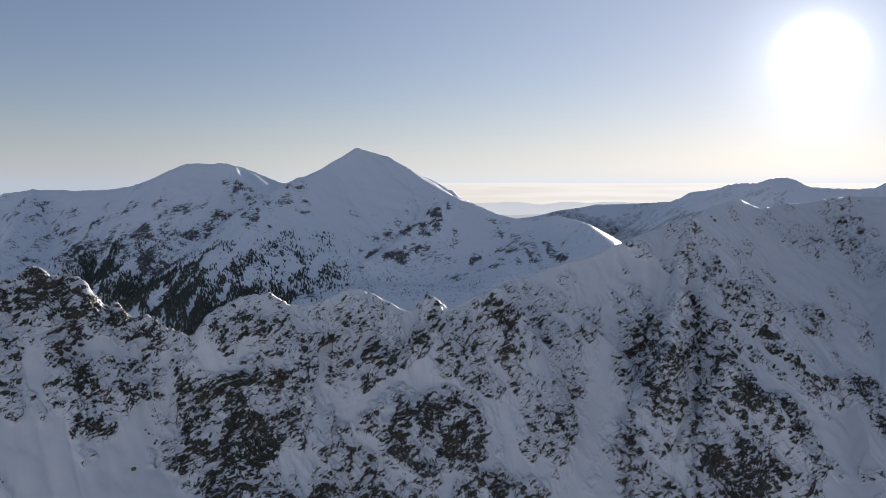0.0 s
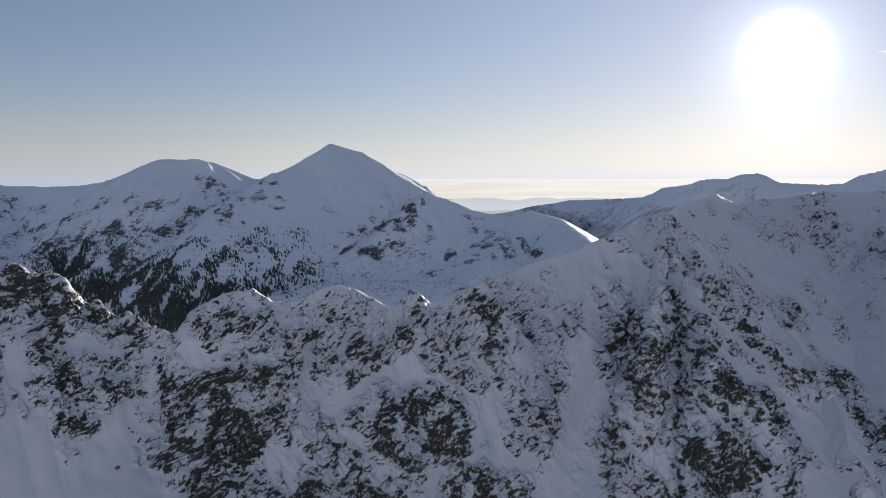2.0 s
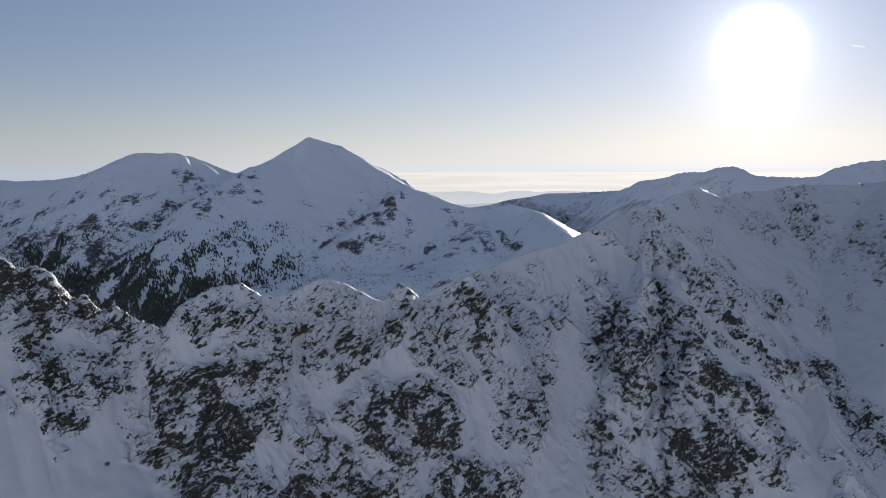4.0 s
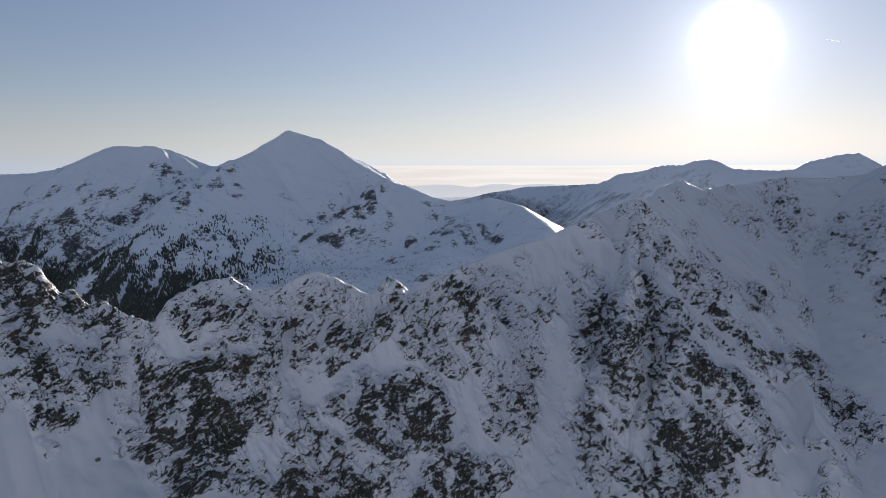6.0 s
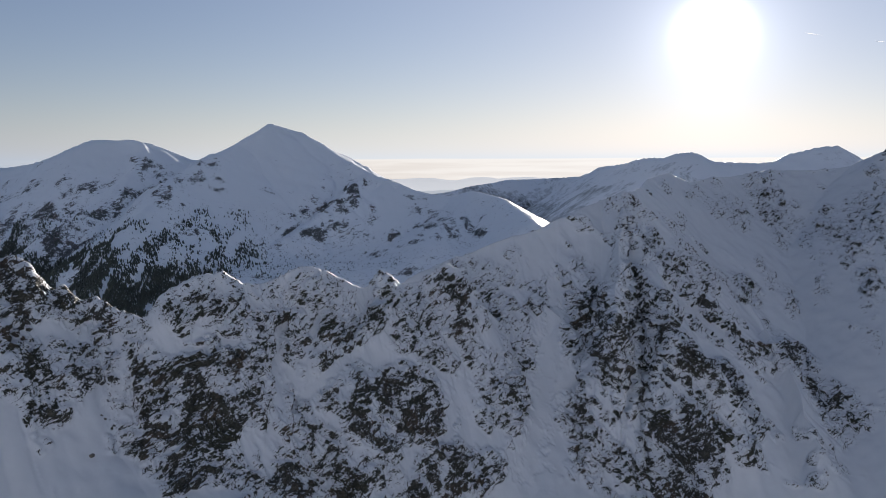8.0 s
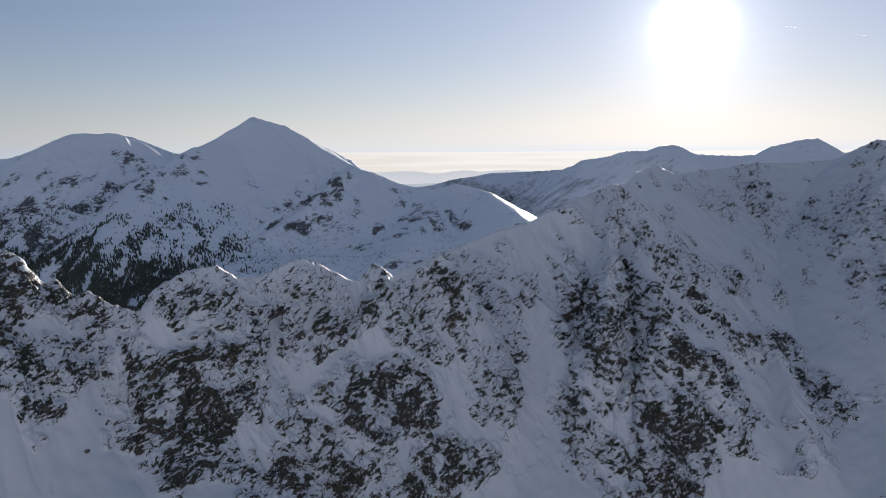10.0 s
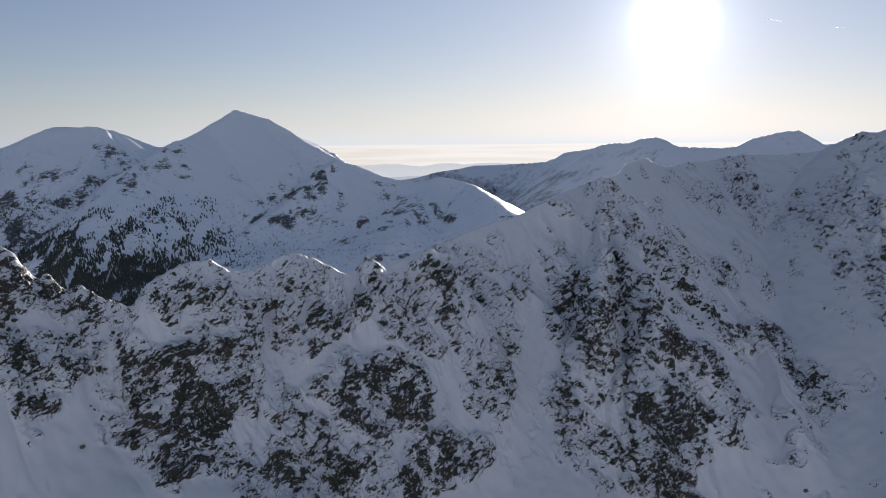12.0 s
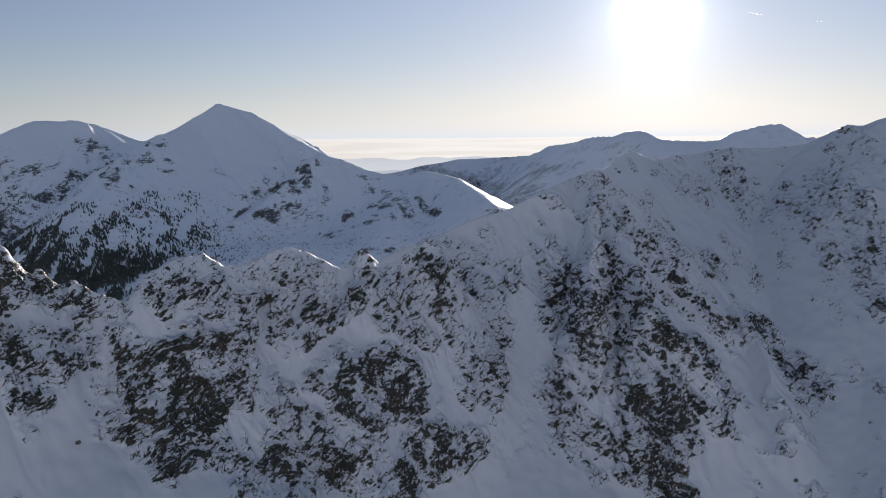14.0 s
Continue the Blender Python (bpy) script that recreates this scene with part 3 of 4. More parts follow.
# spur foot
CRAGS['spur'] += [
    (163, 465, -198, 12.0, 0.90), (169, 456, -205, 8.8, 0.90), (144, 477, -190, 10.7, 0.77), (123, 477, -194, 7.7, 0.58),
    (160, 474, -182, 10.7, 0.77),
]
# foot crags
CRAGS['front'] += [
    (-50, 414, -166, 10.7, 0.8), (-25, 430, -167, 9.7, 0.8), (2, 436, -179, 11.2, 0.8), (-70, 399, -159, 7.2, 0.7),
]

# wall bands
CRAGS['wall'] += [
    (347, 769, -20, 9.0, 0.62), (344, 750, -34, 9.0, 0.66), (342, 732, -47, 8.0, 0.66), (338, 713, -62, 6.0, 0.60),
    (289, 756, -24, 8.0, 0.50), (288, 728, -41, 6.0, 0.45), (302, 720, -50, 7.0, 0.50), (356, 719, -54, 4.0, 0.50),
    (349, 689, -68, 4.0, 0.50), (358, 730, -44, 4.0, 0.50), (364, 677, -60, 6.0, 0.60), (375, 700, -49, 5.0, 0.55),
    (363, 690, -58, 5.0, 0.50), (384, 665, -51, 10.0, 0.66), (377, 638, -64, 10.0, 0.70), (363, 633, -75, 8.0, 0.66),
]
# wall bands
CRAGS['wall'] += [
    (359, 615, -86, 8.0, 0.66), (390, 647, -52, 9.0, 0.66), (388, 621, -65, 10.0, 0.72), (387, 608, -75, 10.0, 0.74),
    (369, 581, -98, 9.0, 0.74), (338, 648, -87, 4.0, 0.60), (302, 623, -109, 5.0, 0.60), (299, 646, -97, 4.0, 0.50),
    (329, 626, -102, 4.0, 0.50), (439, 704, -6, 9.0, 0.50), (399, 748, -17, 6.0, 0.45), (414, 699, -19, 7.0, 0.50),
    (405, 713, -24, 5.0, 0.45), (357, 596, -96, 6.0, 0.55), (296, 663, -84, 3.0, 0.50), (356, 558, -115, 8.0, 0.70),
]

# clean snow chutes between the crags: (half width, depth in metres, line down the slope)
CHUTES = [
    (3.6, 1.2, [(-64.6, 470, -90), (-65.3, 458, -106), (-62.9, 444, -123)]),
    (3.2, 1.0, [(-24.1, 478, -106), (-36.0, 461, -112), (-49.0, 456, -120), (-55.9, 444, -126)]),
    (4.5, 1.2, [(37.6, 496, -129), (30.9, 480, -142), (24.6, 465, -154)]),
    (3.2, 0.3, [(-116.8, 437, -92), (-107.6, 438, -93), (-98.0, 439, -92), (-87.0, 449, -93)]),
    (4.2, 0.8, [(183.6, 567, -85), (200.4, 560, -102), (217.1, 552, -115), (222.8, 545, -126)]),
    (1.7, 4.0, [(163.4, 557, -94), (147.7, 520, -127), (135.9, 499, -152), (130.0, 485, -174)]),
    (7.0, 1.5, [(111.7, 574, -87), (99.8, 545, -112), (92.7, 528, -137), (81.4, 497, -163), (70.6, 476, -178)]),
    (4.4, 0.3, [(-178.2, 412, -79), (-167.6, 425, -80), (-154.6, 433, -84)]),
    (2.6, 0.8, [(-48.2, 471, -94), (-43.9, 480, -83)]),
]


def one_piece(cells, weight):
    """The connected patch of cells round the heaviest one, or None if it is tiny."""
    r, c = np.nonzero(cells)
    if len(r) < 30:
        return None
    r0, r1, c0, c1 = r.min(), r.max() + 1, c.min(), c.max() + 1
    part = cells[r0:r1, c0:c1]
    grown = np.zeros_like(part)
    start = np.argmax(np.where(part, weight[r0:r1, c0:c1], -1))
    grown.ravel()[start] = True
    count = 0
    while grown.sum() > count:
        count = grown.sum()
        for _ in range(6):
            g = grown.copy()
            g[1:] |= grown[:-1]
            g[:-1] |= grown[1:]
            g[:, 1:] |= grown[:, :-1]
            g[:, :-1] |= grown[:, 1:]
            grown = g & part
    if count < 30:
        return None
    whole = np.zeros_like(cells)
    whole[r0:r1, c0:c1] = grown
    return whole


def near_mountains():
    groups = ["front", "spur", "wall"]
    gx = np.concatenate([np.arange(-265, -215, 0.8), np.arange(-215, 235, 0.55), np.arange(235, 525, 0.85)])
    gy = np.concatenate([np.arange(285, 385, 1.2), np.arange(385, 570, 0.52), np.arange(570, 660, 0.85), np.arange(660, 830, 0.9), np.arange(830, 1010, 3.5)])
    x, y = np.meshgrid(gx, gy)
    # uneven crests
    wx = x + 1.3 * gnoise(x / 9, y / 9, x * 0, 3) + 3.0 * gnoise(x / 31, y / 31, x * 0, 4) + 9 * gnoise(x / 75, y / 75, x * 0, 2) * smooth(200, 330, x)
    wy = y + 1.3 * gnoise(x / 9, y / 9, x * 0 + 9.5, 3) + 3.0 * gnoise(x / 31, y / 31, x * 0 + 9.5, 4)
    floor = -235 - 0.35 * np.abs(y - 420) + 0 * x
    z, owner = height(wx, wy, groups, 2.2, floor)
    n0 = normals(x, y, z)
    # broken teeth along the front crest
    from_crest = crest_distance(wx, wy, RIDGES[:4])
    crest = smooth(9, 1.5, from_crest)
    # where the rock comes through the snow
    zone = np.zeros_like(z)
    piece = np.full(z.shape, -1)
    best = np.zeros_like(z)
    k = 0
    wob = fbm(x / 14, y / 14, z / 14, 3, 20)
    bands = 0.6 + 0.4 * smooth(-0.35, 0.2, fbm((x - 0.4 * y) / 12, (y + 0.4 * x) / 45, z / 45, 3, 45))
    for g in groups:
        for cx, cy, cz, r, bare in CRAGS[g]:
            if g == "wall":  # bands down the fall of the slope
                d = np.sqrt((0.9 * (x - cx) - 0.35 * (y - cy)) ** 2 + 0.10 * (y - cy) ** 2 + 0.22 * (z - cz) ** 2) / (1.25 * r)
            else:
                d = np.sqrt((x - cx) ** 2 + 0.35 * (y - cy) ** 2 + (z - cz) ** 2) / r
            v = bare * np.clip(1.9 - 1.1 * d, 0, 1) * (bands if g == "wall" else 1.0)
            piece[v > np.maximum(best, 0.02)] = k
            best = np.maximum(best, v)
            k += 1
    zone = np.clip(best * (1 + 0.75 * wob), 0, np.minimum(best + 0.1, 1))
    steep = smooth(0.93, 0.66, n0[..., 2])
    patchy = smooth(0.12, 0.6, fbm(x / 22, y / 22, z / 22, 3, 40)) * steep
    zone *= 0.25 + 0.75 * smooth(-0.75, -0.1, fbm(x / 15 + 0.5 * z / 15, y / 40, z / 34, 3, 46) + 0.45 * (best - 0.6))
    flute = ridged(x / 12 + 0.6 * wob, y / 60, z / 48, 2, 44)
    zone = np.maximum(np.clip(zone * (0.75 + 0.25 * steep) * (0.82 + 0.5 * flute), 0, 1), 0.46 * patchy)
    zone = np.maximum(zone, 0.92 * smooth(0.76, 0.93, best * (1 + 0.3 * wob)))
    # chutes: snow fills them
    hollow = np.zeros_like(z)
    ragged = fbm(x / 5, y / 5, z / 5, 3, 43)
    for half, deep, pts in CHUTES:
        for (ax, ay, az), (bx, by, bz) in zip(pts, pts[1:]):
            ex, ey, ez = bx - ax, by - ay, bz - az
            s = np.clip(((x - ax) * ex + 0.3 * (y - ay) * ey + (z - az) * ez) / (ex * ex + 0.3 * ey * ey + ez * ez), 0, 1)
            d = np.sqrt((x - ax - s * ex) ** 2 + 0.3 * (y - ay - s * ey) ** 2 + (z - az - s * ez) ** 2) * (1 - 0.5 * wob) + half * 0.7 * ragged
            clear = smooth(1.4 * half, 0.5 * half, d)
            zone *= 1 - clear
            hollow = np.maximum(hollow, 0.6 * deep * clear)
    # tilted beds, dipping one way or the other
    bend = 1.1 * gnoise(x / 13, y / 13, z / 13, 48)
    rough = fbm(x / 3.6, y / 3.6, z / 3.6, 2, 49)
    dip = smooth(-0.15, 0.15, gnoise(x / 45, y / 45, z / 45, 47))
    beds = 0
    for tilt, part_of in ((0.62, 1 - dip), (-0.85, dip)):
        b = (math.cos(tilt) * z - math.sin(tilt) * x)
        beds = beds + part_of * (3.0 * ledge(b / 6.5 + bend + 0.22 * rough) + 1.0 * ledge(b / 2.6 + 1.7 * bend + 0.3 * rough))
    craggy = (1.5 * flute + 1.9 * ridged(x / 19, y / 14, z / 24, 2, 50) + 1.1 * ridged(x / 6.2 + bend, y / 6, z / 10 + bend, 2, 55)
              + beds + 0.5 * rough)
    drift = 0.5 * fbm(x / 30, y / 30, z / 30, 3, 70) + 0.10 * fbm(x / 8, y / 8, z / 14, 2, 74)
    humps = smooth(-150, -118, x)  # the snowier humps; the other end of the crest is bare and spiky
    teeth = (1.3 - 0.4 * humps) * ridged(x / (5.0 - 2.2 * humps), y / 6, x * 0, 3, 77) - 0.3
    push = smooth(0.05, 0.8, zone) * craggy + drift + 0.1 * crest * beds - hollow
    push *= 0.35 + 0.65 * smooth(1.0, 9.0, from_crest)  # a crest stays thin
    lean = n0[..., 2].copy()
    x, y, z = x + n0[..., 0] * push, y + n0[..., 1] * push, z + n0[..., 2] * push * 0.8 + crest * (teeth + 0.8)
    n1 = normals(x, y, z)
    patch = fbm(x / 6.5, y / 8, z / 5, 2, 79)
    share = 0.41 * zone + 0.33 * smooth(0.74, 0.95, zone) + 0.62 * (lean - n1[..., 2]) + 0.15 * (0.6 - lean) + np.where(owner == 2, 0.12 * patch + 0.03, 0.30 * patch) - 0.01 + (0.10 - 0.12 * humps) * crest - 0.05 * humps * smooth(38, 8, from_crest)
    rock = np.clip(share, 0, 1)
    crag = smooth(0.24, 0.5, zone + 0.12 * (owner == 2))
    cell = lambda v: v[:-1, :-1]
    own, pc, zn = cell(owner), cell(piece), cell(zone)
    own = np.where(own < 0, 1, own)
    own = np.where(cell(y > 665) & cell(x < 30 + 0 * x), -1, own)
    names = {"front": ("rocky_ridge", "jagged snow-covered rock ridge with dark crags and couloirs"),
             "spur": ("mountain_spur", "steep snowy mountain spur with a rocky pointed top"),
             "wall": ("mountain_wall", "shaded snow wall with rock ribs below its crest")}
    k = 0
    for gi, g in enumerate(groups):
        base = new(names[g][0])
        tagged(base, names[g][1], "mountain")
        taken = np.zeros(own.shape, dtype=bool)
        for _ in CRAGS[g]:
            cells = one_piece((own == gi) & (pc == k) & (zn > 0.25), zn)
            if cells is not None:
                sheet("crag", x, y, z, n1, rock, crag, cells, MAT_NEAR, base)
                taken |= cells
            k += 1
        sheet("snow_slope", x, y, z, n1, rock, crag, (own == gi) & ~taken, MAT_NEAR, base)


near_mountains()


# ---- the far mountains ----
GRID = {}


def far_mountains():
    groups = ["peak", "dome", "far"]
    names = {"peak": ("snowy_peak", "pointed snow-covered mountain peak in blue shade"),
             "dome": ("domed_mountain", "rounded snow-covered mountain with a wind-blown crest"),
             "far": ("far_range", "long low snowy mountain range with woods")}
    made = {}
    for tile, step, y0, y1, x0, x1 in (("mid", 5.0, 990, 3150, -1350, 950), ("back", 9.0, 2150, 4820, -900, 3300)):
        gx = np.arange(x0, x1 + 1, step)
        gy = np.arange(y0, y1, step)
        x, y = np.meshgrid(gx, gy)
        w = 14.0 * gnoise(x / 170, y / 170, x * 0, 5) + 5 * gnoise(x / 60, y / 60, x * 0, 6)
        w2 = 14.0 * gnoise(x / 170, y / 170, x * 0 + 7.5, 5) + 5 * gnoise(x / 60, y / 60, x * 0 + 7.5, 6)
        if tile == "back":
            w = w + 36 * fbm(x / 420, y / 420, x * 0, 2, 25)
            w2 = w2 + 36 * fbm(x / 420, y / 420, x * 0 + 5, 2, 28)
        floor = -302 + 34 * fbm(x / 240, y / 240, x * 0, 3, 8)
        use = ["peak", "dome"] if tile == "mid" else ["far"]
        z, owner = height(x + w, y + w2, use, 14.0 if tile == "mid" else 10.0, floor)
        n0 = normals(x, y, z)
        steep = smooth(0.93, 0.80, n0[..., 2])
        rug = fbm(x / 110, y / 110, z / 60, 4, 80)
        streaky = fbm(x / 40 + y / 160, y / 90, z / 30, 3, 84)
        broken = smooth(0.05, 0.75, rug + 0.55 * ridged(x / 260, y / 260, z / 120, 2, 86) - 0.35)
        low = smooth(40, -60, z)
        # rock ribs between snow gullies run down the fall of the slope
        runs = smooth(-0.25, 0.3, fbm(x / 30 + 0.5 * rug, y / 150, z / 90, 3, 82))
        zone = np.clip(broken * low * (0.35 + 0.65 * runs), 0, 0.8)
        if tile == "mid":
            veins = smooth(-0.05, 0.55, fbm(x / 42 + 0.6 * rug, y / 190, z / 130, 3, 83)) * smooth(15, -55, z) * smooth(-300, -480, x)
            zone = np.maximum(zone, 0.42 * veins)
        piece = np.full(z.shape, -1)
        if tile == "mid":
            for k, (cx, cy, cz, r) in enumerate(FAR_CRAGS):
                d = np.sqrt((x - cx) ** 2 + 0.25 * (y - cy) ** 2 + 1.5 * (z - cz) ** 2) / r
                v = np.clip((0.62 if cx > -250 else 0.46) * np.clip(1.7 - d, 0, 1) * (0.4 + 0.9 * runs) * (1 + 1.2 * rug + 1.2 * streaky), 0, 0.85)
                piece[v > np.maximum(zone, 0.15)] = k
                zone = np.maximum(zone, v)
        gully = ridged(x / 75 + 0.4 * rug, y / 420, z / 160, 3, 88) * smooth(60, -70, z) * steep
        if tile == "mid":
            zone = np.clip(zone * (0.85 + 0.7 * gully), 0, 1)
        push = 8 * gully + zone * (5 * ridged(x / 34, y / 34, z / 20, 3, 90)) + 2.5 * fbm(x / 120, y / 120, z / 120, 3, 95) + 5 * fbm(x / 70, y / 70, x * 0, 3, 97) * smooth(-120, -200, z)
        if tile == "back":
            push = 3.0 * fbm(x / 120, y / 120, z / 120, 3, 95)
        x, y, z = x + n0[..., 0] * push, y + n0[..., 1] * push, z + n0[..., 2] * push
        n1 = normals(x, y, z)
        speck = smooth(-45, -150, z) * smooth(-0.35, 0.45, fbm(x / 150, y / 150, z / 90, 3, 140))
        rock = np.clip(0.62 * zone + 0.9 * (0.5 * n0[..., 2] + 0.42 - n1[..., 2]) + 0.15 * speck, 0, 1)
        crag = np.maximum(smooth(0.05, 0.35, zone), speck)
        if tile == "mid":
            scrub = smooth(-165, -215, z)
            rock, crag = np.maximum(rock, 0.2 * scrub), np.maximum(crag, scrub)
        if tile == "back":
            crag = smooth(40, -60, z) * (0.5 + 0.5 * smooth(-0.2, 0.3, fbm(x / 400, y / 400, z / 90, 2, 98)))
            rock = np.clip(0.1 + 0.3 * smooth(-60, -220, z) + 0.3 * fbm(x / 260, y / 260, z / 90, 4, 99), 0, 1)
        own = np.where(owner < 0, 0, owner)[:-1, :-1]
        for gi, g in enumerate(use):
            base = made.get(g)
            if base is None:
                base = made[g] = new(names[g][0])
                tagged(base, names[g][1], "mountain")
            cells = own == gi
            taken = np.zeros(cells.shape, dtype=bool)
            if tile == "mid":
                for k in range(len(FAR_CRAGS)):
                    patch = one_piece(cells & (piece[:-1, :-1] == k), zone[:-1, :-1])
                    if patch is not None:
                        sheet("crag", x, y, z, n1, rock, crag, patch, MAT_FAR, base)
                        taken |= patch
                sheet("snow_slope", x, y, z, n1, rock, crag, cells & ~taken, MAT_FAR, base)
            else:
                wooded = z[:-1, :-1] < -95 + 25 * gnoise(x, y, z, 3)[:-1, :-1]
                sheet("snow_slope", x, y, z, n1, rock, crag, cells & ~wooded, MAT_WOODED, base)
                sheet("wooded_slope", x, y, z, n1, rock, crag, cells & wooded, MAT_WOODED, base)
        if tile == "mid":
            GRID.update(x0=gx[0], y0=gy[0], step=step, z=z, rock=rock)


FAR_CRAGS = []
FAR_CRAGS += [
    (-30, 2412, -99, 88), (-6, 2448, -85, 66), (-75, 2353, -126, 74), (-132, 2267, -172, 51), (-408, 2419, -5, 37),
    (-416, 2326, -41, 33), (-459, 2214, -60, 36), (-592, 2431, -12, 28), (-579, 2383, -42, 31), (-797, 2384, -55, 55),
    (-738, 2328, -83, 60), (-858, 2310, -111, 60), (-796, 2246, -136, 58), (-688, 2355, -70, 46), (-609, 2270, -75, 32),
    (-665, 1999, -184, 39), (-108, 2233, -203, 14),
]
FAR_CRAGS += [
    (170, 2160, -195, 60), (215, 2120, -205, 50), (154, 2195, -183, 42), (107, 2127, -205, 36), (-538, 2394, -57, 34), (-885, 2232, -148, 50), (-906, 2365, -98, 46),
    (-771, 2253, -129, 44), (-624, 2168, -119, 39), (-628, 2403, -42, 28), (-473, 2149, -78, 28), (-448, 2305, -34, 27),
    (-451, 2039, -119, 33), (150, 2338, -165, 42), (205, 2275, -153, 35), (251, 2170, -168, 36), (86, 2261, -203, 26),
    (-187, 2238, -183, 29), (-650, 2075, -152, 37),
]

far_mountains()


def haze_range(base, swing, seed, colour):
    """A pale ridge on the horizon, its haze put into the colour and emission."""
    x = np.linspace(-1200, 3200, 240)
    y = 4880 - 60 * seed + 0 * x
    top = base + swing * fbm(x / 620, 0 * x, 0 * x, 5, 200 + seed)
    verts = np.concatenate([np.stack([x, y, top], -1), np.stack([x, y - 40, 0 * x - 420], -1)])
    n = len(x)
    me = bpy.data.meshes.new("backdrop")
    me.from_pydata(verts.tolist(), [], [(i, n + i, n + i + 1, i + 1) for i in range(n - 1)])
    m, nt, bsdf = material("horizon_haze_glow")
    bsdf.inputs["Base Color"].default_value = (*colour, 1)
    # the ridge glows in place of haze between it and the camera
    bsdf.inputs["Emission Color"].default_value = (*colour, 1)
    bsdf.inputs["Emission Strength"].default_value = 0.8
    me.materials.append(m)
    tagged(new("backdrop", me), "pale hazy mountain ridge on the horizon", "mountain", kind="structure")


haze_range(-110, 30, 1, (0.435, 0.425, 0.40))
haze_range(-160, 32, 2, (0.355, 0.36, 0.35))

# ---- the ground under it all ----
def ground_sheet():
    gx = np.linspace(-7200, 7200, 121)
    gy = np.linspace(-4800, 4980, 81)
    x, y = np.meshgrid(gx, gy)
    z = -345 + 12 * gnoise(x / 700, y / 700, x * 0, 12)
    ob = sheet("ground", x, y, z, normals(x, y, z), 0 * x, 0 * x, np.ones((80, 120), dtype=bool), MAT_WOODED)
    tagged(ob, "snow-covered valley ground reaching the horizon", "ground", kind="structure")


ground_sheet()


def bounce_slope():
    """An unseen sunlit range, added at the camera's back to throw light on the shaded faces."""
    gx = np.linspace(-7000, 7000, 141)
    gy = np.linspace(-4700, -1900, 60)
    x, y = np.meshgrid(gx, gy)
    z = -345 + 0.42 * np.maximum(-2000 - y, 0) + 60 * gnoise(x / 400, y / 400, x * 0, 14) * smooth(-2000, -2600, y)
    z += 160 * ridged(x / 700, y / 1400, x * 0, 2, 16) * smooth(-2000, -2800, y)
    ob = sheet("backdrop", x, y, z, normals(x, y, z), 0 * x, 0 * x, np.ones((59, 140), dtype=bool), MAT_FAR)
    tagged(ob, "unseen sunlit snow range added behind the camera to reflect light", "mountain", kind="structure")


bounce_slope()


# ---- things ----
def part(name, bm, mat, parent=None, label=""):
    me = bpy.data.meshes.new(name)
    bm.to_mesh(me)
    bm.free()
    me.materials.append(mat)
    ob = new(name, me)
    if parent is not None:
        ob.parent = parent
    if label:
        tagged(ob, label)
    return ob


def spruce_material():
    m, nt, bsdf = material("snowy_spruce")
    info = nt.nodes.new("ShaderNodeObjectInfo")
    geo = nt.nodes.new("ShaderNodeNewGeometry")
    up = nt.nodes.new("ShaderNodeSeparateXYZ")
    nt.links.new(geo.outputs["Normal"], up.inputs[0])
    grain = noise_node(nt, 1.4, 3)
    needles = mix_col(nt, grain, (0.05, 0.06, 0.048), (0.115, 0.12, 0.10))
    needles = mix_col(nt, geo.outputs["Random Per Island"], needles, (0.08, 0.09, 0.07))
    lies = math_node(nt, "MULTIPLY", math_node(nt, "SUBTRACT", math_node(nt, "ADD", up.outputs[2], math_node(nt, "MULTIPLY", grain, 0.9)), 0.90), 3.5, True)
    nt.links.new(mix_col(nt, lies, needles, (0.82, 0.84, 0.88)), bsdf.inputs["Base Color"])
    bsdf.inputs["Roughness"].default_value = 0.9
    return m


def bark_material():
    m, nt, bsdf = material("spruce_bark")
    nt.links.new(mix_col(nt, noise_node(nt, 6.0), (0.05, 0.035, 0.025), (0.14, 0.10, 0.075)), bsdf.inputs["Base Color"])
    bsdf.inputs["Roughness"].default_value = 0.95
    return m


def boulder_material():
    m, nt, bsdf = material("lichen_stone")
    g = noise_node(nt, 2.2, 5, 0.65)
    nt.links.new(mix_col(nt, g, (0.05, 0.045, 0.038), (0.22, 0.20, 0.17)), bsdf.inputs["Base Color"])
    bsdf.inputs["Roughness"].default_value = 0.9
    bump(nt, bsdf, g, 0.8, 0.2)
    return m


MAT_SPRUCE, MAT_BARK, MAT_STONE = spruce_material(), bark_material(), boulder_material()


def spruce_tiers(rnd, tiers, sides):
    """Vertices and faces of a ragged spruce crown, one metre high."""
    verts, faces = [], []
    for k in range(tiers):
        f = k / tiers
        base, top = 0.08 + 0.86 * f, min(1.0, 0.08 + 0.86 * f + 1.75 / tiers)
        radius = 0.24 * (1 - f) ** 0.85 + 0.02
        turn = rnd.random() * 6.28
        at = len(verts)
        verts.append((rnd.uniform(-0.01, 0.01), rnd.uniform(-0.01, 0.01), top))
        for i in range(sides):
            a = turn + 6.2832 * i / sides
            rr = radius * (rnd.uniform(0.75, 1.25) if i % 2 else rnd.uniform(0.45, 0.7))
            verts.append((rr * math.cos(a), rr * math.sin(a), base - (0.03 if i % 2 else -0.02) + rnd.uniform(-0.015, 0.015)))
        for i in range(sides):
            faces.append((at, at + 1 + i, at + 1 + (i + 1) % sides))
    return verts, faces


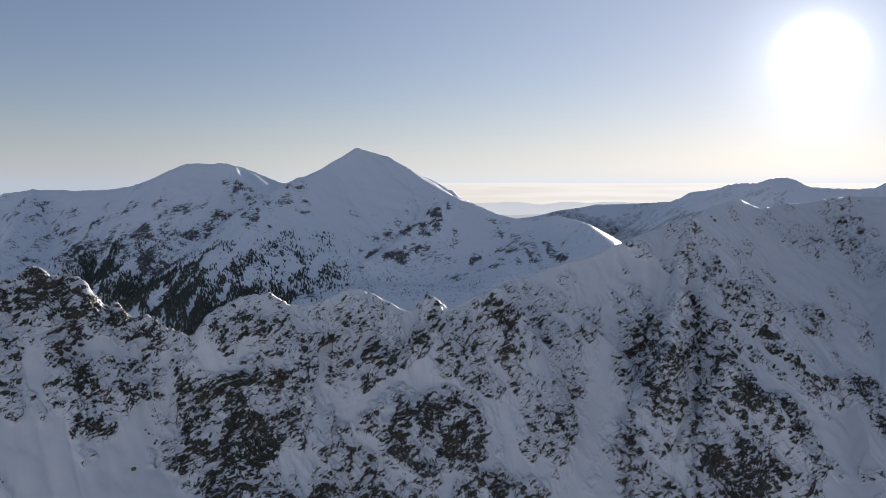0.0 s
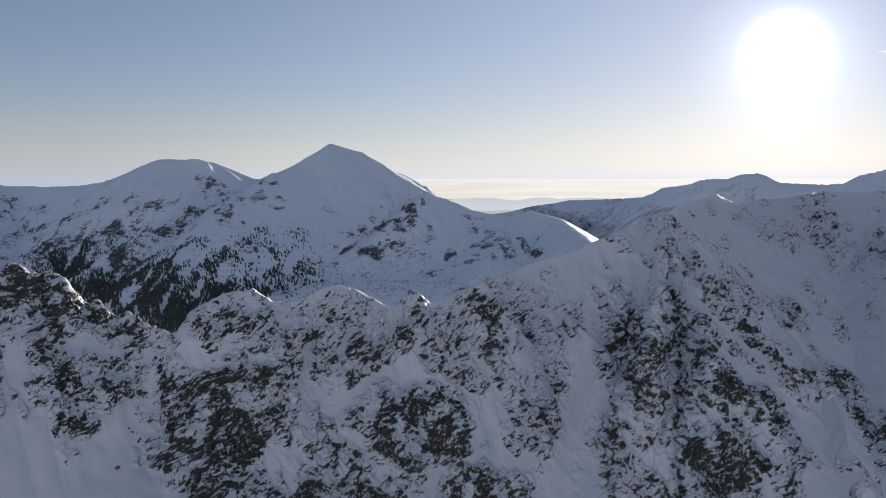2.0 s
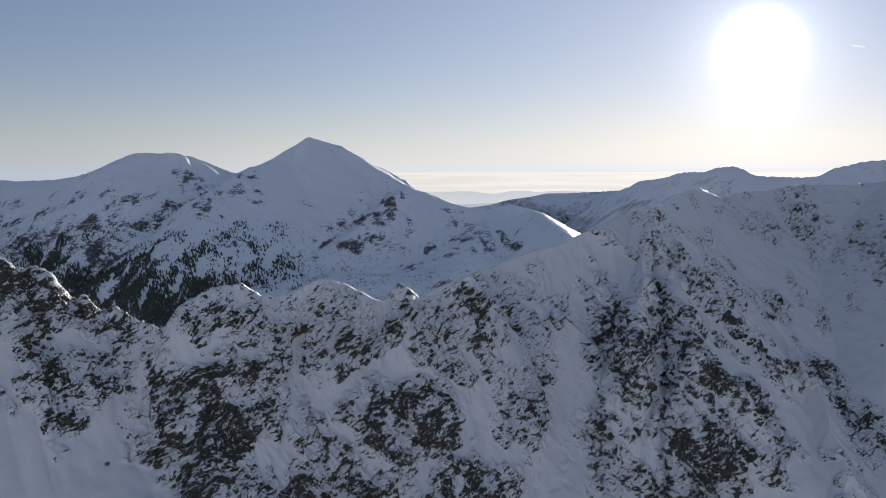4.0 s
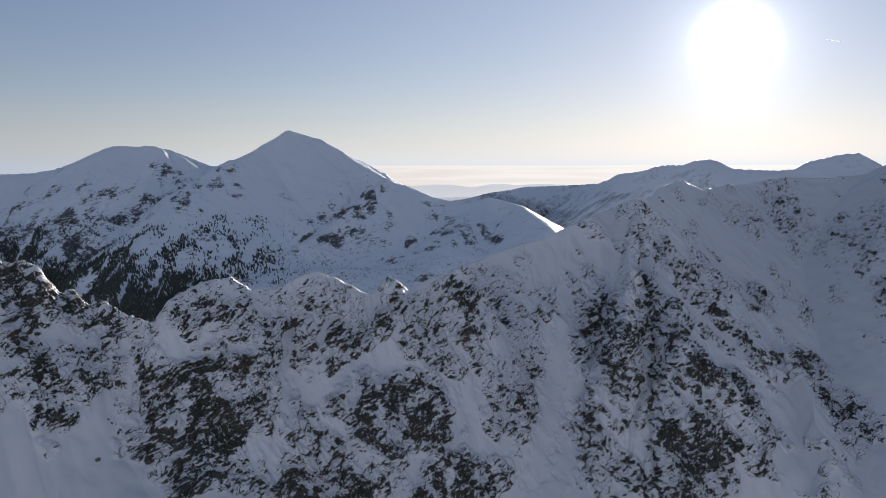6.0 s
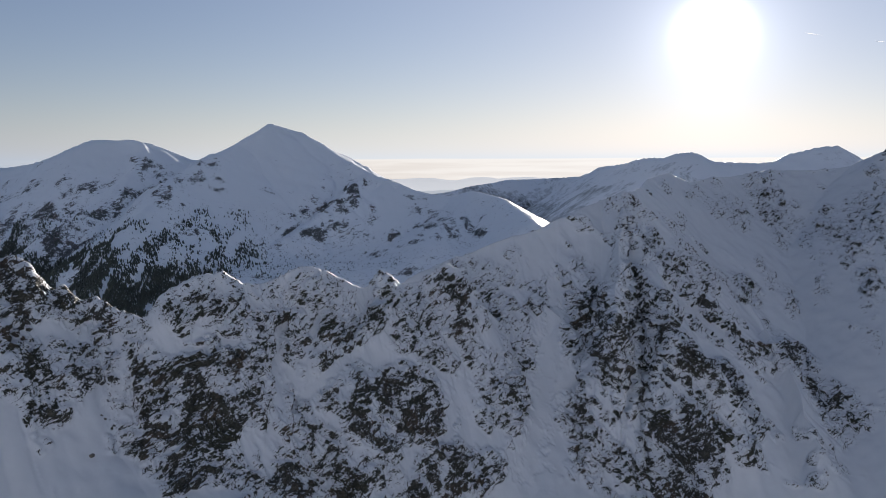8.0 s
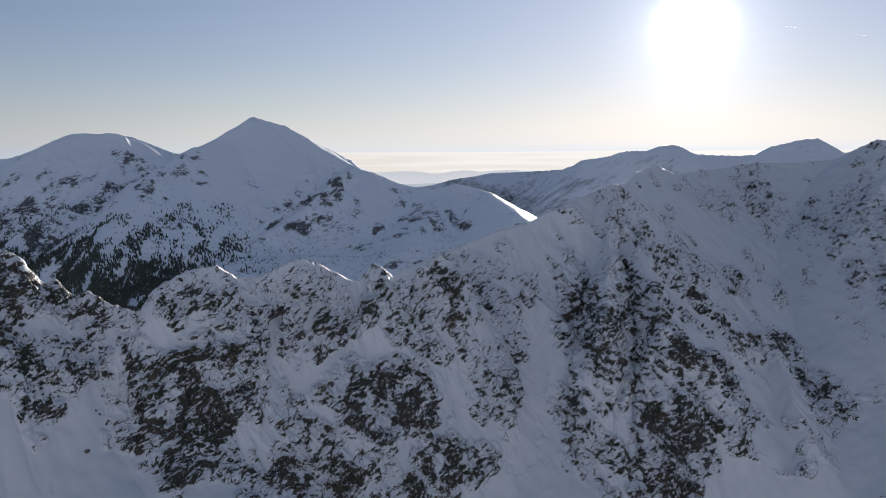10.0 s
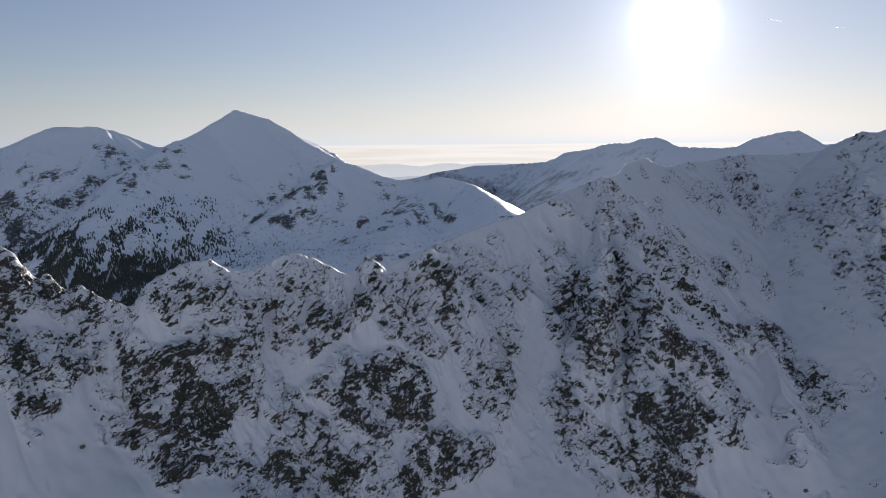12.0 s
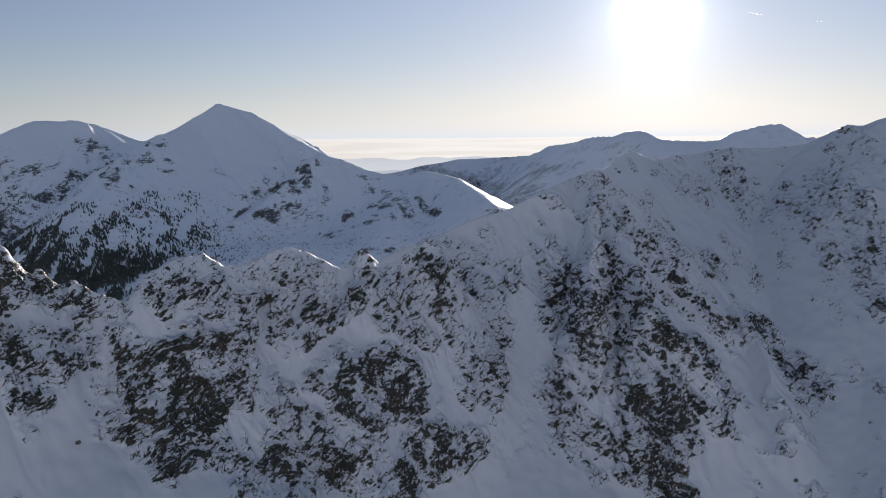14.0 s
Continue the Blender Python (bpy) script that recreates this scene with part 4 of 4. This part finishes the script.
def spruce(rnd):
    """A single spruce, one metre high, to be copied at its true height."""
    tree = new("spruce_tree")
    tagged(tree, "dark green spruce dusted with snow on the slope", "tree", "spruces on the valley slope")
    bm = bmesh.new()
    bmesh.ops.create_cone(bm, cap_ends=True, segments=7, radius1=0.022, radius2=0.006, depth=0.9, matrix=pose(0, 0, 0.42))
    part("trunk", bm, MAT_BARK, tree)
    bm = bmesh.new()
    verts, faces = spruce_tiers(rnd, 9, 12)
    vs = [bm.verts.new(v) for v in verts]
    for f in faces:
        bm.faces.new([vs[i] for i in f])
    part("crown", bm, MAT_SPRUCE, tree)
    return tree


def ground_at(x, y):
    c = (x - GRID["x0"]) / GRID["step"]
    r = (y - GRID["y0"]) / GRID["step"]
    i, j = int(r), int(c)
    u, v = r - i, c - j
    z = GRID["z"]
    return (z[i, j] * (1 - u) + z[i + 1, j] * u) * (1 - v) + (z[i, j + 1] * (1 - u) + z[i + 1, j + 1] * u) * v


# where spruces grow: place, radius in metres, thickness of the wood
WOODS = []
WOODS += [
    (-796, 2125, 68, 1.00), (-660, 1943, 63, 1.00), (-532, 1744, 56, 1.00), (-461, 1715, 55, 1.00), (-404, 1740, 56, 1.00),
    (-442, 1632, 42, 1.00), (-360, 1794, 46, 0.80), (-849, 2167, 42, 0.80), (-554, 1707, 44, 1.00), (-481, 1630, 42, 1.00),
    (-382, 1589, 31, 1.00), (-497, 1867, 48, 0.45), (-447, 1896, 37, 0.45), (-518, 1816, 47, 0.60), (-390, 2045, 29, 0.40),
]
WOODS += [
    (-715, 1905, 60, 1.00), (-655, 1930, 60, 1.00), (-600, 1830, 60, 1.00), (-865, 2137, 55, 1.00), (-780, 2020, 60, 1.00),
    (-510, 1840, 30, 1.00), (-450, 1885, 26, 1.00), (-412, 1945, 22, 0.8),
    (-375, 2025, 24, 0.8), (-345, 2050, 24, 0.8), (-268, 2075, 26, 0.6),
]
WOODS += [
    (-364, 2119, 27, 0.40), (-356, 1985, 45, 0.35), (-302, 2040, 46, 0.35), (-294, 2194, 31, 0.30), (-397, 1874, 48, 0.60),
    (-262, 2021, 46, 0.30), (-693, 1973, 51, 0.60), (-320, 1905, 37, 0.40), (-174, 1881, 48, 0.20), (-67, 1911, 49, 0.15),
    (45, 1949, 50, 0.12), (216, 2111, 34, 0.15), (277, 2057, 40, 0.20), (-635, 2064, 53, 0.20), (-453, 1988, 51, 0.10),
    (-221, 2144, 55, 0.12),
]


def tree_spots(seed):
    rng = np.random.default_rng(seed)
    xs, ys = [], []
    for cx, cy, r, thick in WOODS:
        count = int(thick * 3.14 * r * r * 1.8 / 20)
        a, d = rng.uniform(0, 6.283, count), np.sqrt(rng.uniform(0, 1, count)) * rng.uniform(0.8, 1.25, count)
        xs.append(cx + r * d * np.cos(a))
        ys.append(cy + 1.8 * r * d * np.sin(a))
    x, y = np.concatenate(xs), np.concatenate(ys)
    # a thin scatter up the slopes
    x = np.concatenate([x, rng.uniform(-1000, -80, 1100)])
    y = np.concatenate([y, rng.uniform(1500, 2250, 1100)])
    z = np.array([ground_at(a, b) for a, b in zip(x, y)])
    clump = fbm(x / 26, y / 120, x * 0, 3, 120)
    keep = (z < -128 + 20 * clump) & (rng.uniform(0, 1, len(x)) < np.clip(0.5 + 2.2 * clump + 0.6 * smooth(-190, -240, z), 0, 1))
    tall = rng.uniform(4.5, 11, len(x)) * (0.8 + 0.4 * smooth(-170, -260, z))
    tall *= 1 - 0.6 * smooth(-330, -150, x)
    return x[keep], y[keep], z[keep], tall[keep], rng.uniform(0, 6.28, len(x))[keep]


def plant_trees():
    rnd = random.Random(7)
    models = [spruce(rnd) for _ in range(3)]
    x, y, z, tall, turn = tree_spots(5)
    alone = set(int(i) for i in np.argsort(-tall + 8 * (x > -60))[:260])
    placed = 0
    for i in sorted(alone):
        m = pose(x[i], y[i], z[i] - 0.8, 0, 0, math.degrees(turn[i])) @ Matrix.Diagonal((tall[i], tall[i], tall[i], 1))
        k = placed % 3
        if placed < 3:
            models[k].matrix_basis = m
        else:
            made = copy_thing(models[k], m)
            made.scale = (tall[i],) * 3
        placed += 1
    # the rest of the wood
    sets = [spruce_tiers(rnd, 4, 6) for _ in range(7)]
    verts, faces, at = [], [], 0
    for i in range(len(x)):
        if i in alone:
            continue
        v, f = sets[i % 7]
        p = np.array(v) * tall[i] * np.array([1.5, 1.5, 1.0])
        c, s = math.cos(turn[i]), math.sin(turn[i])
        verts.append(np.stack([c * p[:, 0] - s * p[:, 1] + x[i], s * p[:, 0] + c * p[:, 1] + y[i], p[:, 2] + z[i] - 1.2], -1))
        faces.append(np.array(f) + at)
        at += len(v)
    me = bpy.data.meshes.new("spruce_wood")
    me.from_pydata(np.concatenate(verts).tolist(), [], np.concatenate(faces).tolist())
    me.materials.append(MAT_SPRUCE)
    tagged(new("spruce_wood", me), "dense dark spruce wood on the snowy valley floor", "forest", kind="stuff")


plant_trees()


def boulder(rnd, x, y, z, size):
    bm = bmesh.new()
    bmesh.ops.create_icosphere(bm, subdivisions=3, radius=1.0)
    off = Vector((rnd.uniform(0, 50), rnd.uniform(0, 50), rnd.uniform(0, 50)))
    for v in bm.verts:
        d = noise.noise(v.co * 1.2 + off) * 0.45 + noise.noise(v.co * 3.1 + off) * 0.16
        cut = max(0.0, v.co.dot(Vector((0.3, -0.7, 0.65))) - 0.62)
        v.co *= 1 + d - cut * 0.5
        v.co.x *= 1.25
        v.co.z *= 0.85
    rock = part("boulder", bm, MAT_STONE)
    rock.matrix_basis = pose(x, y, z, 0, 0, rnd.uniform(0, 360)) @ Matrix.Diagonal((size, size, size, 1))
    tagged(rock, "lone dark boulder half buried in snow", "boulder", "boulders in the snow")
    return rock


def lone_boulders():
    rnd = random.Random(3)
    for x, y, z, size in (
        (-142.8, 396.2, -131.6, 1.0),
        (-143.4, 414.0, -118.4, 0.9),
        (-141.6, 413.6, -120.2, 0.8),
        (90.3, 503.4, -162.5, 0.8),
        (95.4, 504.8, -161.7, 0.7),
        (246.7, 467.7, -206.9, 1.4),
        (289.8, 522.6, -168.1, 1.3),
        (302.5, 524.0, -161.5, 1.0),
        (88.6, 502.1, -162.8, 0.8),
        (96.6, 505.2, -161.7, 0.7),
    ):
        boulder(rnd, x, y, z, size)


lone_boulders()


def contrail(place, along, length):
    """A short white vapour trail: a thin tapering thread of cloud."""
    m, nt, bsdf = material("vapour")
    veil = nt.nodes.new("ShaderNodeBsdfTranslucent")
    veil.inputs[0].default_value = (0.95, 0.95, 0.95, 1)
    nt.links.new(veil.outputs[0], nt.nodes["Material Output"].inputs[0])
    bm = bmesh.new()
    rings = []
    for i in range(13):
        f = i / 12
        r = length * 0.022 * (0.15 + math.sin(3.1415 * f) ** 0.6) * (1 - 0.6 * f)
        rings.append([bm.verts.new(((f - 0.5) * length, r * math.cos(a), r * math.sin(a))) for a in (0, 1.257, 2.513, 3.77, 5.027)])
    for a, b in zip(rings, rings[1:]):
        for i in range(5):
            bm.faces.new((a[i], a[(i + 1) % 5], b[(i + 1) % 5], b[i]))
    ob = part("contrail", bm, m)
    ob.matrix_basis = Matrix.Translation(place) @ Vector(along).to_track_quat("X", "Z").to_matrix().to_4x4()
    tagged(ob, "short white vapour trail high in the sky", "contrail", "vapour trails")


contrail((2040, 3800, 547), (0.99, 0.00, -0.14), 83)
contrail((2362, 3800, 517), (1.00, 0.00, -0.08), 56)
